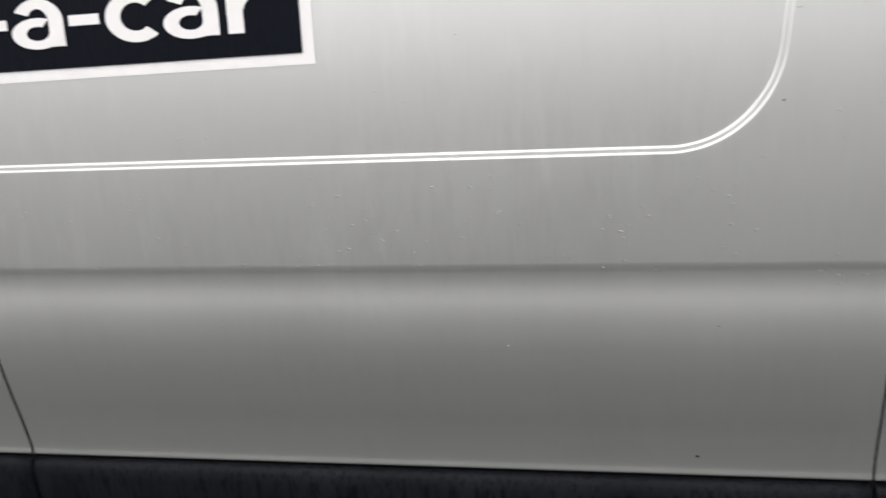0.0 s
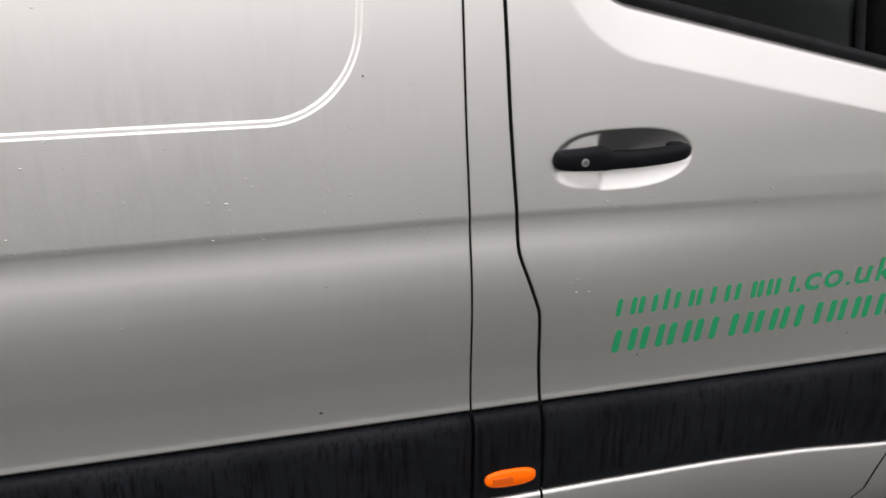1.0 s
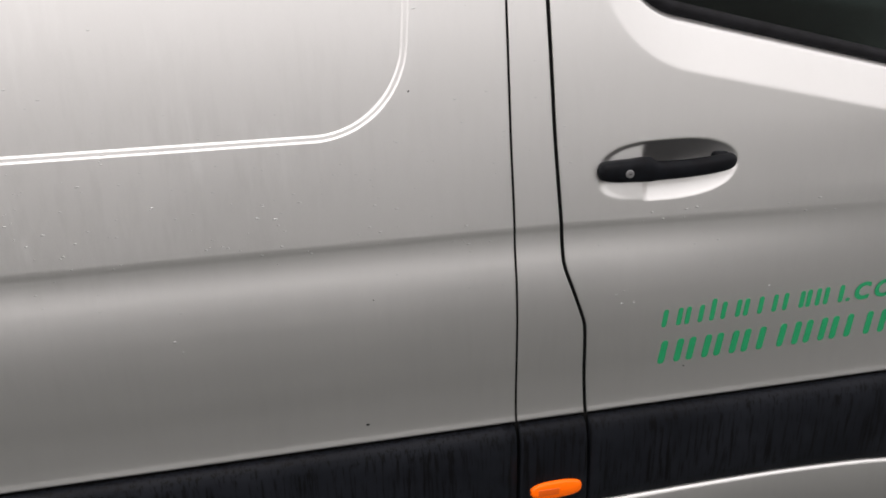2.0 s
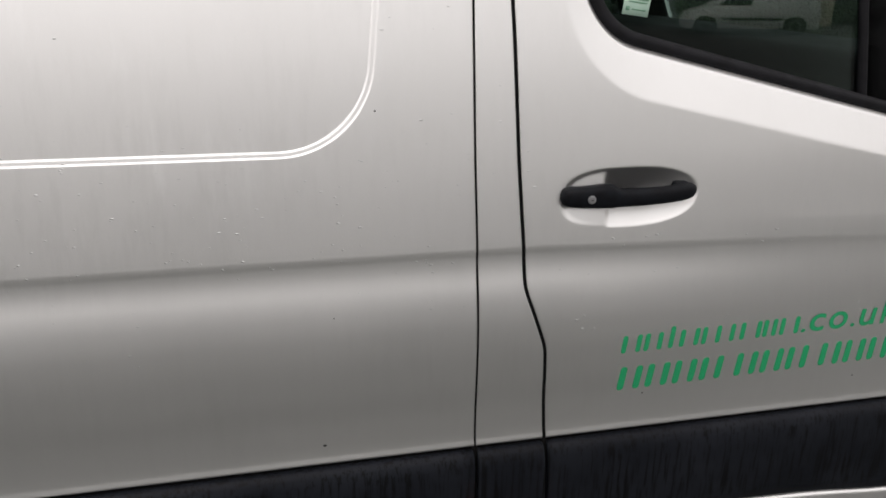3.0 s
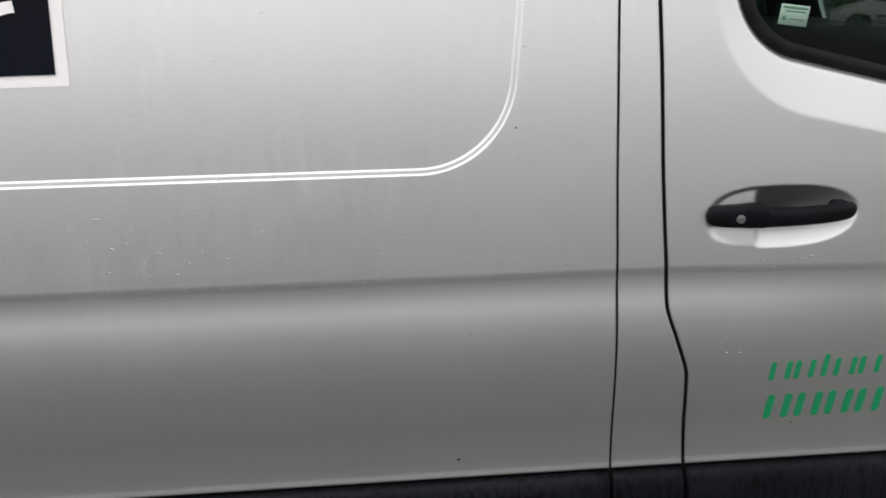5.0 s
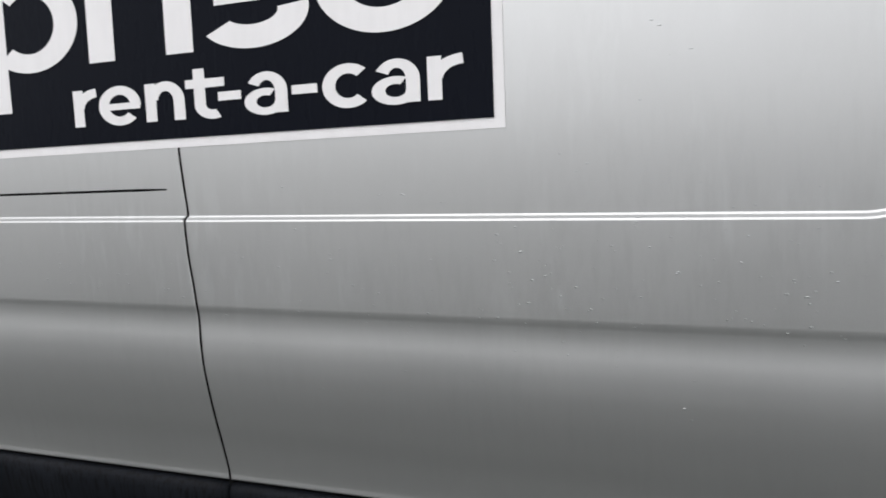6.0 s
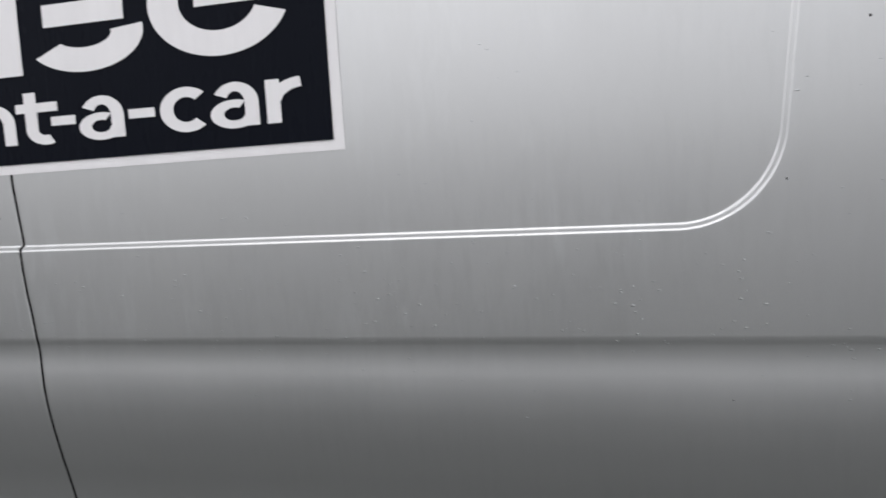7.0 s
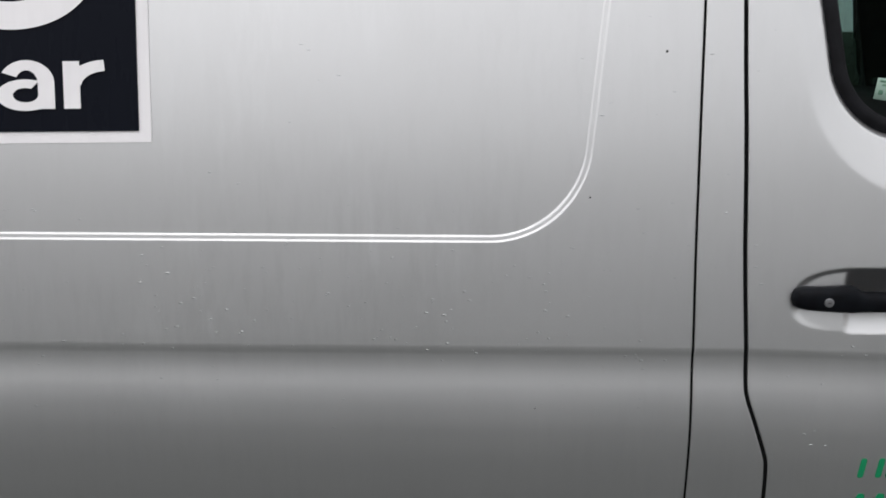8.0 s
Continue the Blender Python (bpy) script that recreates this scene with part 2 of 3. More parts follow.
# ---- the van's flank: x forward along the van, y inward, z up ----
flank = smooth_curve([(0.36, 0.05), (0.46, 0.012), (0.58, -0.004), (0.615, -0.002), (0.70, -0.001), (0.7797, 0.0022), (0.784, 0.0026), (0.791, 0.0042), (0.81, 0.0050), (0.84, 0.0046), (0.90, 0.0012), (0.945, 0.0003), (0.985, 0.0020), (1.02, 0.0062), (1.045, 0.0108),
                      (1.065, 0.0152), (1.080, 0.0180), (1.091, 0.0193), (1.0965, 0.01965), (1.1015, 0.0196), (1.106, 0.01975), (1.112, 0.0205), (1.14, 0.0244),
                      (1.20, 0.0329), (1.26, 0.0415), (1.40, 0.0615), (1.57, 0.0884), (1.80, 0.1305), (2.0, 0.173), (2.2, 0.225), (2.35, 0.285)])
seam_a = smooth_curve([(0.3, -1.28), (0.6, -1.292), (0.783, -1.3003), (0.85, -1.3045), (0.95, -1.3097), (1.01, -1.3145), (1.05, -1.3168), (1.094, -1.3182), (1.14, -1.3215), (1.188, -1.3270), (1.246, -1.3298), (1.253, -1.3296), (1.262, -1.3230), (1.315, -1.3270), (1.373, -1.3305), (2.4, -1.335)])
seam_b = smooth_curve([(0.3, 0.001), (0.78, 0.0), (0.90, -0.001), (1.10, -0.0012), (1.25, -0.0028), (1.43, -0.0032), (1.575, -0.0025), (2.4, 0.0)])
seam_c = smooth_curve([(0.3, 0.128), (0.6, 0.1245), (0.783, 0.1178), (0.87, 0.1125), (0.91, 0.1110), (0.935, 0.1096), (0.947, 0.1078), (0.957, 0.1047), (1.0, 0.0898), (1.038, 0.0768), (1.047, 0.0749), (1.057, 0.0742), (1.09, 0.0731), (1.17, 0.0685), (1.25, 0.0643), (1.30, 0.0626), (1.41, 0.0585), (1.48, 0.0548), (1.575, 0.0510), (2.4, 0.020)])
door_front = smooth_curve([(0.3, 0.70), (0.465, 0.784), (0.58, 0.829), (0.70, 0.93), (0.80, 1.0), (0.95, 1.12), (1.2, 1.24), (1.93, 1.05), (2.4, 0.90)])
REAR, NOSE = (lambda z: np.full(np.shape(z), -3.55)), (lambda z: np.full(np.shape(z), 1.93))

BLANK = rounded([(-6.0, 1.2515), (-0.1595, 1.2515), (-0.0765, 2.1), (-6.0, 2.1)], [0.1, 0.141, 0.06, 0.1], 70)
WINDOW_OUT = rounded([(0.158, 1.346), (1.19, 1.115), (0.99, 1.905), (0.065, 1.905)], [0.185, 0.05, 0.06, 0.06])
WINDOW_IN = rounded([(0.186, 1.414), (1.14, 1.189), (0.95, 1.86), (0.105, 1.86)], [0.115, 0.05, 0.06, 0.06])


def blank_step(X, Z):
    """The pressed blank window: two small steps inward."""
    d = depth_inside(X, Z, BLANK)
    return 0.0011 * ease(d, 0.0, 0.0026) + 0.0003 * np.clip((d - 0.002) / 0.006, 0, 1) + 0.0011 * ease(d, 0.0073, 0.0099)


def handle_cup(X, Z):
    u = X - 0.2485 - 0.12 * (Z - 1.175)
    q = np.where(u < 0, 2.9, 2.3)
    e = (np.abs(u / 0.1165) ** q + np.abs((Z - 1.175) / 0.0455) ** q) ** (1 / q)
    deep = np.clip(1 - e, 0, 1)
    shelf = (0.0040 + np.where(Z > 1.175, 0.0, 0.095) * (Z - 1.175)) * ease(1 - e, -0.01, 0.10)
    low = ease(Z, 1.176, 1.164)
    bowl = ease(1 - e, -0.01, 0.06) * (low * 0.0075 * (1 - (1 - deep) ** 3.4) + (1 - low) * 0.036 * deep ** 0.95)
    split = ease(X, 0.2030, 0.2150)
    return shelf * (1 - split) + bowl * split


def recess(x):
    """How far the window's surround goes in."""
    return 0.014 + 0.0105 * ease(x, 0.16, 0.34)


SOFT = smooth_curve([(0.36, 0.05), (0.46, 0.012), (0.7797, 0.0022), (0.784, 0.0026), (0.791, 0.0040), (0.81, 0.0055), (0.90, 0.0098), (1.0, 0.0152), (1.10, 0.0214), (1.14, 0.0244), (1.20, 0.0329)])


def swage_fade(X, Z):
    """The crease along the flank sinks a little and flattens out toward the front of the cab door."""
    Z = np.asarray(Z, float)
    sunk = Z + 0.027 * np.clip(np.asarray(X, float) - 0.1, 0, 0.8) * ease(Z, 0.88, 0.97) * ease(Z, 1.25, 1.12)
    crease = flank(sunk) - flank(Z)
    return crease + np.where(sunk < 1.14, 0.72 * ease(X, 0.10, 0.80) * (SOFT(sunk) - flank(sunk)), 0.0)


def door_shape(X, Z):
    out, inn = depth_inside(X, Z, WINDOW_OUT), depth_inside(X, Z, WINDOW_IN)
    share = np.clip(out, 0, 1) / np.maximum(np.clip(out, 0, 1) + np.clip(-inn, 0, 1), 1e-6)
    return recess(X) * np.where(inn > 0, 1.0, 0.55 * share + 0.45 * ease(inn, -0.006, 0.001)) + handle_cup(X, Z) + swage_fade(X, Z)


def lines(stretches):
    """Grid lines from (start, end, step) stretches."""
    out = [np.linspace(a, b, max(1, round((b - a) / s)), endpoint=False) for a, b, s in stretches]
    return np.append(np.concatenate(out), stretches[-1][1])


def sheet(name, left, right, xs, zs, shape, parent, label="", hole=None, gaps=(0.0022, 0.0018), mat=None):
    """A pressed panel between two seams, with turned-in edges. xs run from 0 at the left seam to the panel's width."""
    xs, zs = np.asarray(xs, float), np.asarray(zs, float)
    if xs[1] - xs[0] > 0.006:
        xs = np.r_[xs[0], xs[0] + 0.004, xs[1:]]
    if xs[-1] - xs[-2] > 0.006:
        xs = np.r_[xs[:-1], xs[-1] - 0.004, xs[-1]]
    turn_x = np.r_[0.010, 0.0006, np.zeros(len(xs)), 0.0006, 0.010]
    xs = np.r_[xs[0], xs[0], xs[0] + 0.0010, xs[1:-1], xs[-1] - 0.0010, xs[-1], xs[-1]]
    turn_z = np.r_[0.014, 0.0011, np.zeros(len(zs)), 0.0011, 0.014]
    zs = np.r_[zs[0], zs[0], zs[0] + 0.0016, zs[1:-1], zs[-1] - 0.0016, zs[-1], zs[-1]]
    X, Z = np.meshgrid(xs, zs)
    wl, wr = 1 - ease(X - xs[0], 0, 0.14), 1 - ease(xs[-1] - X, 0, 0.14 if shape is not door_shape else 0.30)
    if xs[-1] - xs[0] < 0.3:
        wr = (X - xs[0]) / (xs[-1] - xs[0])
        wl = 1 - wr
    X = X + wl * (left(Z) + gaps[0] - xs[0]) + wr * (right(Z) - gaps[1] - xs[-1])
    Y = flank(Z) + np.maximum(turn_x[None, :], turn_z[:, None])
    if shape is not None:
        Y = Y + shape(X, Z)
    drop = None
    if hole is not None:
        d = depth_inside(X, Z, hole)
        drop = (d[:-1, :-1] > 0.008) & (d[1:, 1:] > 0.008)
    rows = [list(zip(X[i], Y[i], Z[i])) for i in range(len(zs))]
    return part(name, grid_mesh(rows, drop=drop), mat or PAINT, parent, label)


def tube(path, ry, rz, n=12, closed=False, twist=None):
    """A rounded bar along points in (x, y, z), flat in y."""
    P = np.array(path, float)
    T = np.roll(P, -1, 0) - np.roll(P, 1, 0) if closed else np.gradient(P, axis=0)
    rows = []
    for p, t in zip(P, T):
        t = t / np.linalg.norm(t)
        side = np.array((-t[2], 0, t[0]))
        side /= np.linalg.norm(side)
        rows.append([tuple(p + side * rz * math.cos(a) + np.array((0, 1, 0)) * ry * math.sin(a)) for a in np.linspace(0, 2 * math.pi, n, endpoint=False)])
    if closed:
        rows.append(rows[0])
    return grid_mesh(rows, True)


van = tagged(new("panel_van"), "silver metallic panel van with dark side mouldings, parked on asphalt", "van")

# flank panels
Z_LOW = [(0.7797, 0.81, 0.003), (0.81, 0.98, 0.005), (0.98, 1.085, 0.006), (1.085, 1.125, 0.0016), (1.125, 1.245, 0.015)]
Z_BLANK = Z_LOW + [(1.245, 1.275, 0.0008), (1.275, 1.40, 0.0016), (1.40, 1.80, 0.004), (1.80, 2.06, 0.02), (2.06, 2.11, 0.002), (2.11, 2.2, 0.02)]
Z_PLAIN = Z_LOW + [(1.245, 2.2, 0.03)]
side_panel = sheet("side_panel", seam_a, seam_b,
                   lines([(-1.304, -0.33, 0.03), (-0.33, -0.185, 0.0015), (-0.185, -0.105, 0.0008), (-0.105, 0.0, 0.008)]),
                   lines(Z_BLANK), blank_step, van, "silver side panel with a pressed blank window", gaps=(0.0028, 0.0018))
rear_panel = sheet("rear_side_panel", REAR, seam_a, lines([(-3.55, -1.304, 0.04)]), lines(Z_BLANK), blank_step, van,
                   "silver rear quarter panel with a rail slot", gaps=(0.002, 0.0028))
pillar_panel = sheet("pillar_panel", seam_b, seam_c, lines([(0.0, 0.12, 0.012)]), lines(Z_PLAIN), None, van, "narrow silver panel behind the cab door", gaps=(0.0018, 0.0030))
front_door = sheet("front_door", seam_c, door_front,
                   lines([(0.12, 0.39, 0.0022), (0.39, 0.80, 0.006), (0.80, 1.08, 0.008)]),
                   lines(Z_LOW[:-1] + [(1.125, 1.235, 0.0022), (1.235, 1.50, 0.003), (1.50, 1.93, 0.01)]), door_shape, van,
                   "silver cab door with recessed handle", hole=WINDOW_IN, gaps=(0.0030, 0.0025))
front_wing = sheet("front_wing", door_front, NOSE, lines([(1.0, 1.93, 0.04)]), lines(Z_LOW[:-1] + [(1.125, 1.2, 0.02)]), None, van)

# lower sills with their bright upward lip
LIP = smooth_curve([(-3.6, 0.600), (-1.3, 0.600), (0.066, 0.604), (0.273, 0.6065), (0.438, 0.6075), (0.614, 0.6025), (0.827, 0.586), (1.95, 0.55)])


def sill(name, left, right, parent=van):
    rows = []
    for s in np.linspace(0, 1, 60):
        row = []
        for k, (dz, dy) in enumerate(((0.012, 0.020), (0.004, 0.002), (0.0015, -0.0082), (-0.0012, -0.0108), (-0.006, -0.0122), (-0.05, -0.0126), (-0.10, -0.010), (-0.16, 0.012), (-0.20, 0.04))):
            z0 = 0.6 + dz
            x = float(left(z0)) + 0.0025 + s * (float(right(z0)) - float(left(z0)) - 0.005)
            row.append((x, dy, float(LIP(x)) + dz))
        rows.append(row)
    return part(name, grid_mesh(rows), PAINT, parent, "silver sill with a bright rolled edge")


for a, b in ((REAR, seam_a), (seam_a, seam_b), (seam_b, seam_c), (seam_c, door_front)):
    sill("sill", a, b)
arch_edge = lambda z: door_front(z) + 0.10
sill("wing_sill", door_front, arch_edge)


# black mouldings between the panels and the sills
def moulding(left, right):
    rows = []
    for s in np.linspace(0, 1, 50):
        row = []
        for f, dy in ((1.0, 0.018), (0.995, 0.001), (0.975, -0.005), (0.94, -0.0095), (0.86, -0.0132), (0.72, -0.0150), (0.45, -0.0143), (0.15, -0.0118), (0.03, -0.0095), (0.0, -0.005), (-0.01, 0.015)):
            x = 0.0
            for _ in range(2):
                low = float(LIP(x)) + 0.0025
                z = low + f * (0.7730 - low)
                x = float(left(z)) + 0.0036 + s * (float(right(z)) - float(left(z)) - 0.0072)
            row.append((x, dy, z))
        rows.append(row)
    rows = [[(r[0], r[1] + 0.02, r[2]) for r in rows[0]]] + rows + [[(r[0], r[1] + 0.02, r[2]) for r in rows[-1]]]
    return part("side_moulding", grid_mesh(rows), PLASTIC, van, "black plastic moulding with rain streaks")


for a, b in ((REAR, seam_a), (seam_a, seam_b), (seam_b, seam_c), (seam_c, door_front)):
    moulding(a, b)
moulding(door_front, arch_edge)


# near-black strips just behind the gaps, their shade put into the colour
def gap_shade(seam, z0=0.42, z1=2.2, w=0.012, pressed=False):
    zs = np.linspace(z0, z1, 240)
    deep = blank_step(seam(zs), zs) if pressed else 0 * zs
    rows = [[(float(seam(z)) + dx, float(flank(z)) + 0.0018 + float(deep[k]) + dy, z) for dx, dy in ((-w, 0.02), (-0.35 * w, 0.0), (0.35 * w, 0.0), (w, 0.02))] for k, z in enumerate(zs)]
    return part("gap_shade", grid_mesh(rows, True), DARK_FILL, van)


gap_shade(seam_a, pressed=True)
for s in (seam_b, seam_c):
    gap_shade(s)
gap_shade(door_front, 0.42, 1.92)
part("gap_shade", grid_mesh([[(x, 0.008, 0.765), (x, 0.008, 0.80), (x, 0.03, 0.80), (x, 0.03, 0.765)] for x in np.linspace(-3.5, 1.9, 20)], True), DARK_FILL, van)

# rail slot in the rear panel: not cut, its inner shade is a near-black strip
rows = []
for x in np.linspace(-3.3, -1.362, 40):
    end = 0.55 if x > -1.37 else 1.0
    zc = 1.3065 + 0.010 * (x + 1.362)
    y = float(flank(zc)) + 0.0036
    rows.append([(x, y - 0.0006 + d, zc + end * h) for h, d in ((0.0034, 0.006), (0.0026, -0.0004), (-0.0018, -0.0008), (-0.0030, 0.006))])
part("rail_slot_shade", grid_mesh(rows, True), DARK_FILL, van, "near-black strip for the shade inside a narrow slot")

# ---- cab door fittings ----
def handle_body():
    rows = []
    knots = [(0.1265, 1.180, 0.003, 0.022), (0.1285, 1.180, 0.009, 0.019), (0.134, 1.1800, 0.0135, 0.015), (0.150, 1.1800, 0.0160, 0.011), (0.175, 1.1805, 0.0175, 0.008),
             (0.196, 1.1810, 0.0188, 0.007), (0.204, 1.1805, 0.0188, 0.007), (0.212, 1.1785, 0.0160, 0.007), (0.222, 1.1770, 0.0140, 0.007), (0.25, 1.1768, 0.0136, 0.007),
             (0.29, 1.1775, 0.0132, 0.009), (0.325, 1.1795, 0.0130, 0.013), (0.343, 1.1808, 0.0118, 0.018), (0.351, 1.1815, 0.0085, 0.024), (0.3545, 1.1818, 0.003, 0.030)]
    X, C, H, Y = np.array(knots).T
    X = 0.1300 + (X - 0.1265) * 1.012
    fc, fh, fy = (smooth_curve(list(zip(X, q))) for q in (C, H, Y))
    for x in np.linspace(X[0], X[-1], 80):
        c, h, y = float(fc(x)), float(fh(x)), float(fy(x))
        ring = []
        for a in np.linspace(0, 2 * math.pi, 24, endpoint=False):
            ca, sa = math.cos(a), math.sin(a)
            ring.append((x, y + 0.013 - 0.013 * math.copysign(abs(sa) ** 0.7, sa), c + h * math.copysign(abs(ca) ** 0.75, ca)))
        rows.append(ring)
    bm = grid_mesh(rows, True)
    bmesh.ops.holes_fill(bm, edges=[e for e in bm.edges if e.is_boundary])
    return bm


part("door_handle", handle_body(), HANDLE, front_door, "black grained plastic pull handle")
part("handle_post", box((0.026, 0.04, 0.026), (0.336, 0.05, 1.182), 0.007), HANDLE, front_door)
part("handle_post", box((0.070, 0.03, 0.028), (0.170, 0.035, 1.180), 0.007), HANDLE, front_door)
# unseen block added behind the grip to darken the cup's upper half
part("cup_dark_block", box((0.128, 0.026, 0.014), (0.276, 0.046, 1.1735), 0.004), HANDLE, front_door)
part("lock_cylinder", lathe([(0.0, -0.0010), (0.0048, -0.0010), (0.0062, -0.0003), (0.0066, 0.004)], (0.1732, 0.0072, 1.1790), 28), METAL, front_door, "round metal lock", True)
part("key_slot", box((0.0045, 0.001, 0.0012), (0.1732, 0.0060, 1.1790), 0.0003), DIRT, front_door)

seal_line = rounded([(0.186 + 0.0090, 1.414 + 0.0095), (1.14 - 0.012, 1.189 + 0.011), (0.95 - 0.006, 1.86 - 0.009), (0.105 + 0.009, 1.86 - 0.009)], [0.105, 0.045, 0.055, 0.055], 20)
pts = []
for a, b in zip(seal_line, np.roll(seal_line, -1, 0)):
    n = max(1, int(np.linalg.norm(b - a) / 0.02))
    pts += [a + (b - a) * k / n for k in range(n)]
window_y = lambda x, z: float(flank(z)) + float(recess(x)) - 0.001
part("window_seal", tube([(p[0], window_y(p[0], p[1]) + 0.001, p[1]) for p in pts], 0.008, 0.0105, 14, True), RUBBER, front_door, "black rubber window seal")

glass_line = rounded([(0.190, 1.418), (1.135, 1.195), (0.945, 1.855), (0.11, 1.855)], [0.11, 0.045, 0.055, 0.055], 10)
PANE_Z, PANE_Y = 1.45, 0.102
pane_y = lambda z: PANE_Y + 0.011 * (z - PANE_Z) + (z - PANE_Z) ** 2 / 16 + 0.18 * max(0.0, z - 1.60)


def pane():
    xs, zs = np.linspace(0.08, 1.16, 56), np.linspace(1.18, 1.88, 36)
    X, Z = np.meshgrid(xs, zs)
    d = depth_inside(X, Z, glass_line)
    drop = (d[:-1, :-1] < -0.01) & (d[1:, 1:] < -0.01)
    bm = grid_mesh([[(x, pane_y(z), z) for x in xs] for z in zs], drop=drop)
    return bm


window_glass = part("window_glass", pane(), GLASS, front_door, "dark tinted door window glass")
window_glass.visible_shadow = False
mod = window_glass.modifiers.new("thickness", "SOLIDIFY")
mod.thickness = 0.004

# upright divider in the window, with the black mirror plate ahead of it
divide = lambda z: 0.694 - 0.177 * (z - 1.322)
rows = []
for z in np.linspace(1.30, 1.86, 14):
    x, y = divide(z), pane_y(z)
    rows.append([(x + dx, y + dy, z) for dx, dy in ((-0.007, 0.002), (-0.006, -0.009), (0.0, -0.012), (0.006, -0.009), (0.007, 0.002))])
part("window_divider", grid_mesh(rows, True), RUBBER, front_door, "black upright bar in the window")
rows = []
for v in np.linspace(0, 1, 12):
    row = []
    for u in np.linspace(0, 1, 14):
        xb, xt = 0.704 + u * (1.135 - 0.704), 0.610 + u * (0.945 - 0.610)
        z = 1.418 - 0.236 * (xb - 0.19) + v * (1.855 - 1.418 + 0.236 * (xb - 0.19))
        row.append((xb + v * (xt - xb), pane_y(z) - 0.006 - 0.006 * math.sin(math.pi * u) ** 0.3, z))
    rows.append(row)
bm = grid_mesh(rows)
bmesh.ops.solidify(bm, geom=bm.faces[:], thickness=0.004)
part("mirror_plate", bm, TRIM, front_door, "black plastic plate ahead of the window")

# sticker behind the glass
SX, SZ = 0.262, 1.457
turn = Matrix.Translation((SX, pane_y(SZ) - 0.006, SZ)) @ pose(0, 0, 0, 0, 7, 0) @ Matrix.Diagonal((0.78, 1, 0.78, 1))
bm = box((0.056, 0.0006, 0.037), (0, 0, 0), 0.0002, 1)
bm.transform(turn)
sticker = part("window_sticker", bm, STICKER, front_door, "small white and green paper sticker")
for dx, dz, w, h in ((0, 0.0135, 0.048, 0.004), (0.002, 0.0070, 0.040, 0.0025), (-0.018, -0.006, 0.008, 0.008), (0.006, -0.007, 0.030, 0.0025)):
    bm = box((w, 0.0004, h), (dx, -0.0006, dz), 0.0001, 1)
    bm.transform(turn)
    part("sticker_bar", bm, STICKER_INK, front_door)

# amber side marker in the pillar moulding
MX, MZ, MY = 0.0655, 0.650, -0.0125


def lens(w, h, d, y):
    rows = []
    for f, q in ((1.0, 0.006), (1.0, 0.0), (0.97, -0.4 * d), (0.9, -0.75 * d), (0.75, -0.95 * d), (0.0, -d)):
        row = []
        for a in np.linspace(0, 2 * math.pi, 40, endpoint=False):
            ca, sa = math.cos(a), math.sin(a)
            row.append((MX + math.copysign(abs(ca) ** 0.75, ca) * (w / 2 - (1 - f) * h / 2) * (f > 0), y + q, MZ + math.copysign(abs(sa) ** 0.75, sa) * h / 2 * f))
        rows.append(row)
    return grid_mesh(rows, True)


side_marker = part("side_marker", lens(0.090, 0.034, 0.007, MY), ORANGE, van, "oval amber side marker light")
part("marker_bulb_holder", box((0.036, 0.0016, 0.0125), (MX - 0.014, MY - 0.0068, MZ - 0.001), 0.0007, 2), AMBER_DARK, side_marker)
part("marker_bezel", tube([(MX + math.copysign(abs(math.cos(a)) ** 0.75, math.cos(a)) * 0.0465, MY + 0.001, MZ + math.copysign(abs(math.sin(a)) ** 0.75, math.sin(a)) * 0.0185)
                           for a in np.linspace(0, 2 * math.pi, 40, endpoint=False)], 0.002, 0.002, 8, True), RUBBER, side_marker)

# ---- livery ----
TILT = math.tan(radians(0.8))
sign_y = lambda z: float(flank(z)) + 0.0036


def sign_sheet(x0, x1, z0, z1, off, thick=0.0012):
    xs, zs = np.linspace(x0, x1, 40), np.linspace(z0, z1, 16)
    rise = lambda x: TILT * (x + 0.75)
    rows = []
    for z in zs:
        rows.append([(x, sign_y(z + rise(x)) - off, z + rise(x)) for x in xs])
    rows = [[(x, y + thick, z) for x, y, z in rows[0]]] + rows + [[(x, y + thick, z) for x, y, z in rows[-1]]]
    rows = [[(r[0][0], r[0][1] + thick, r[0][2])] + r + [(r[-1][0], r[-1][1] + thick, r[-1][2])] for r in rows]
    return grid_mesh(rows)


SIGN_X0, SIGN_X1, SIGN_Z0, SIGN_Z1 = -2.95, -0.75, 1.385, 2.0
sign = part("sign_decal", sign_sheet(SIGN_X0, SIGN_X1, SIGN_Z0, SIGN_Z1, 0.0024), WHITE, van, "white-edged dark navy vinyl sign", True)
part("sign_field", sign_sheet(SIGN_X0 + 0.016, SIGN_X1 - 0.0165, SIGN_Z0 + 0.0155, SIGN_Z1 - 0.016, 0.0040), NAVY, sign, "dark navy sign field", True)


def on_sign(bm, x, z, lift=0.0):
    z += TILT * (x + 0.75)
    return bm.verts.new((x, sign_y(z) - 0.0056 - lift, z))


def slab(bm, x0, z0, x1, z1, lift=0.0, lean=0.0):
    """An upright or level stroke, in the sign's own axes."""
    n = max(1, round((z1 - z0) / 0.02))
    zs = [z0 + (z1 - z0) * k / n for k in range(n + 1)]
    rows = [[on_sign(bm, x + lean * (z - z0), z, lift) for x in (x0, x1)] for z in zs]
    for p, q in zip(rows, rows[1:]):
        bm.faces.new((p[0], p[1], q[1], q[0]))


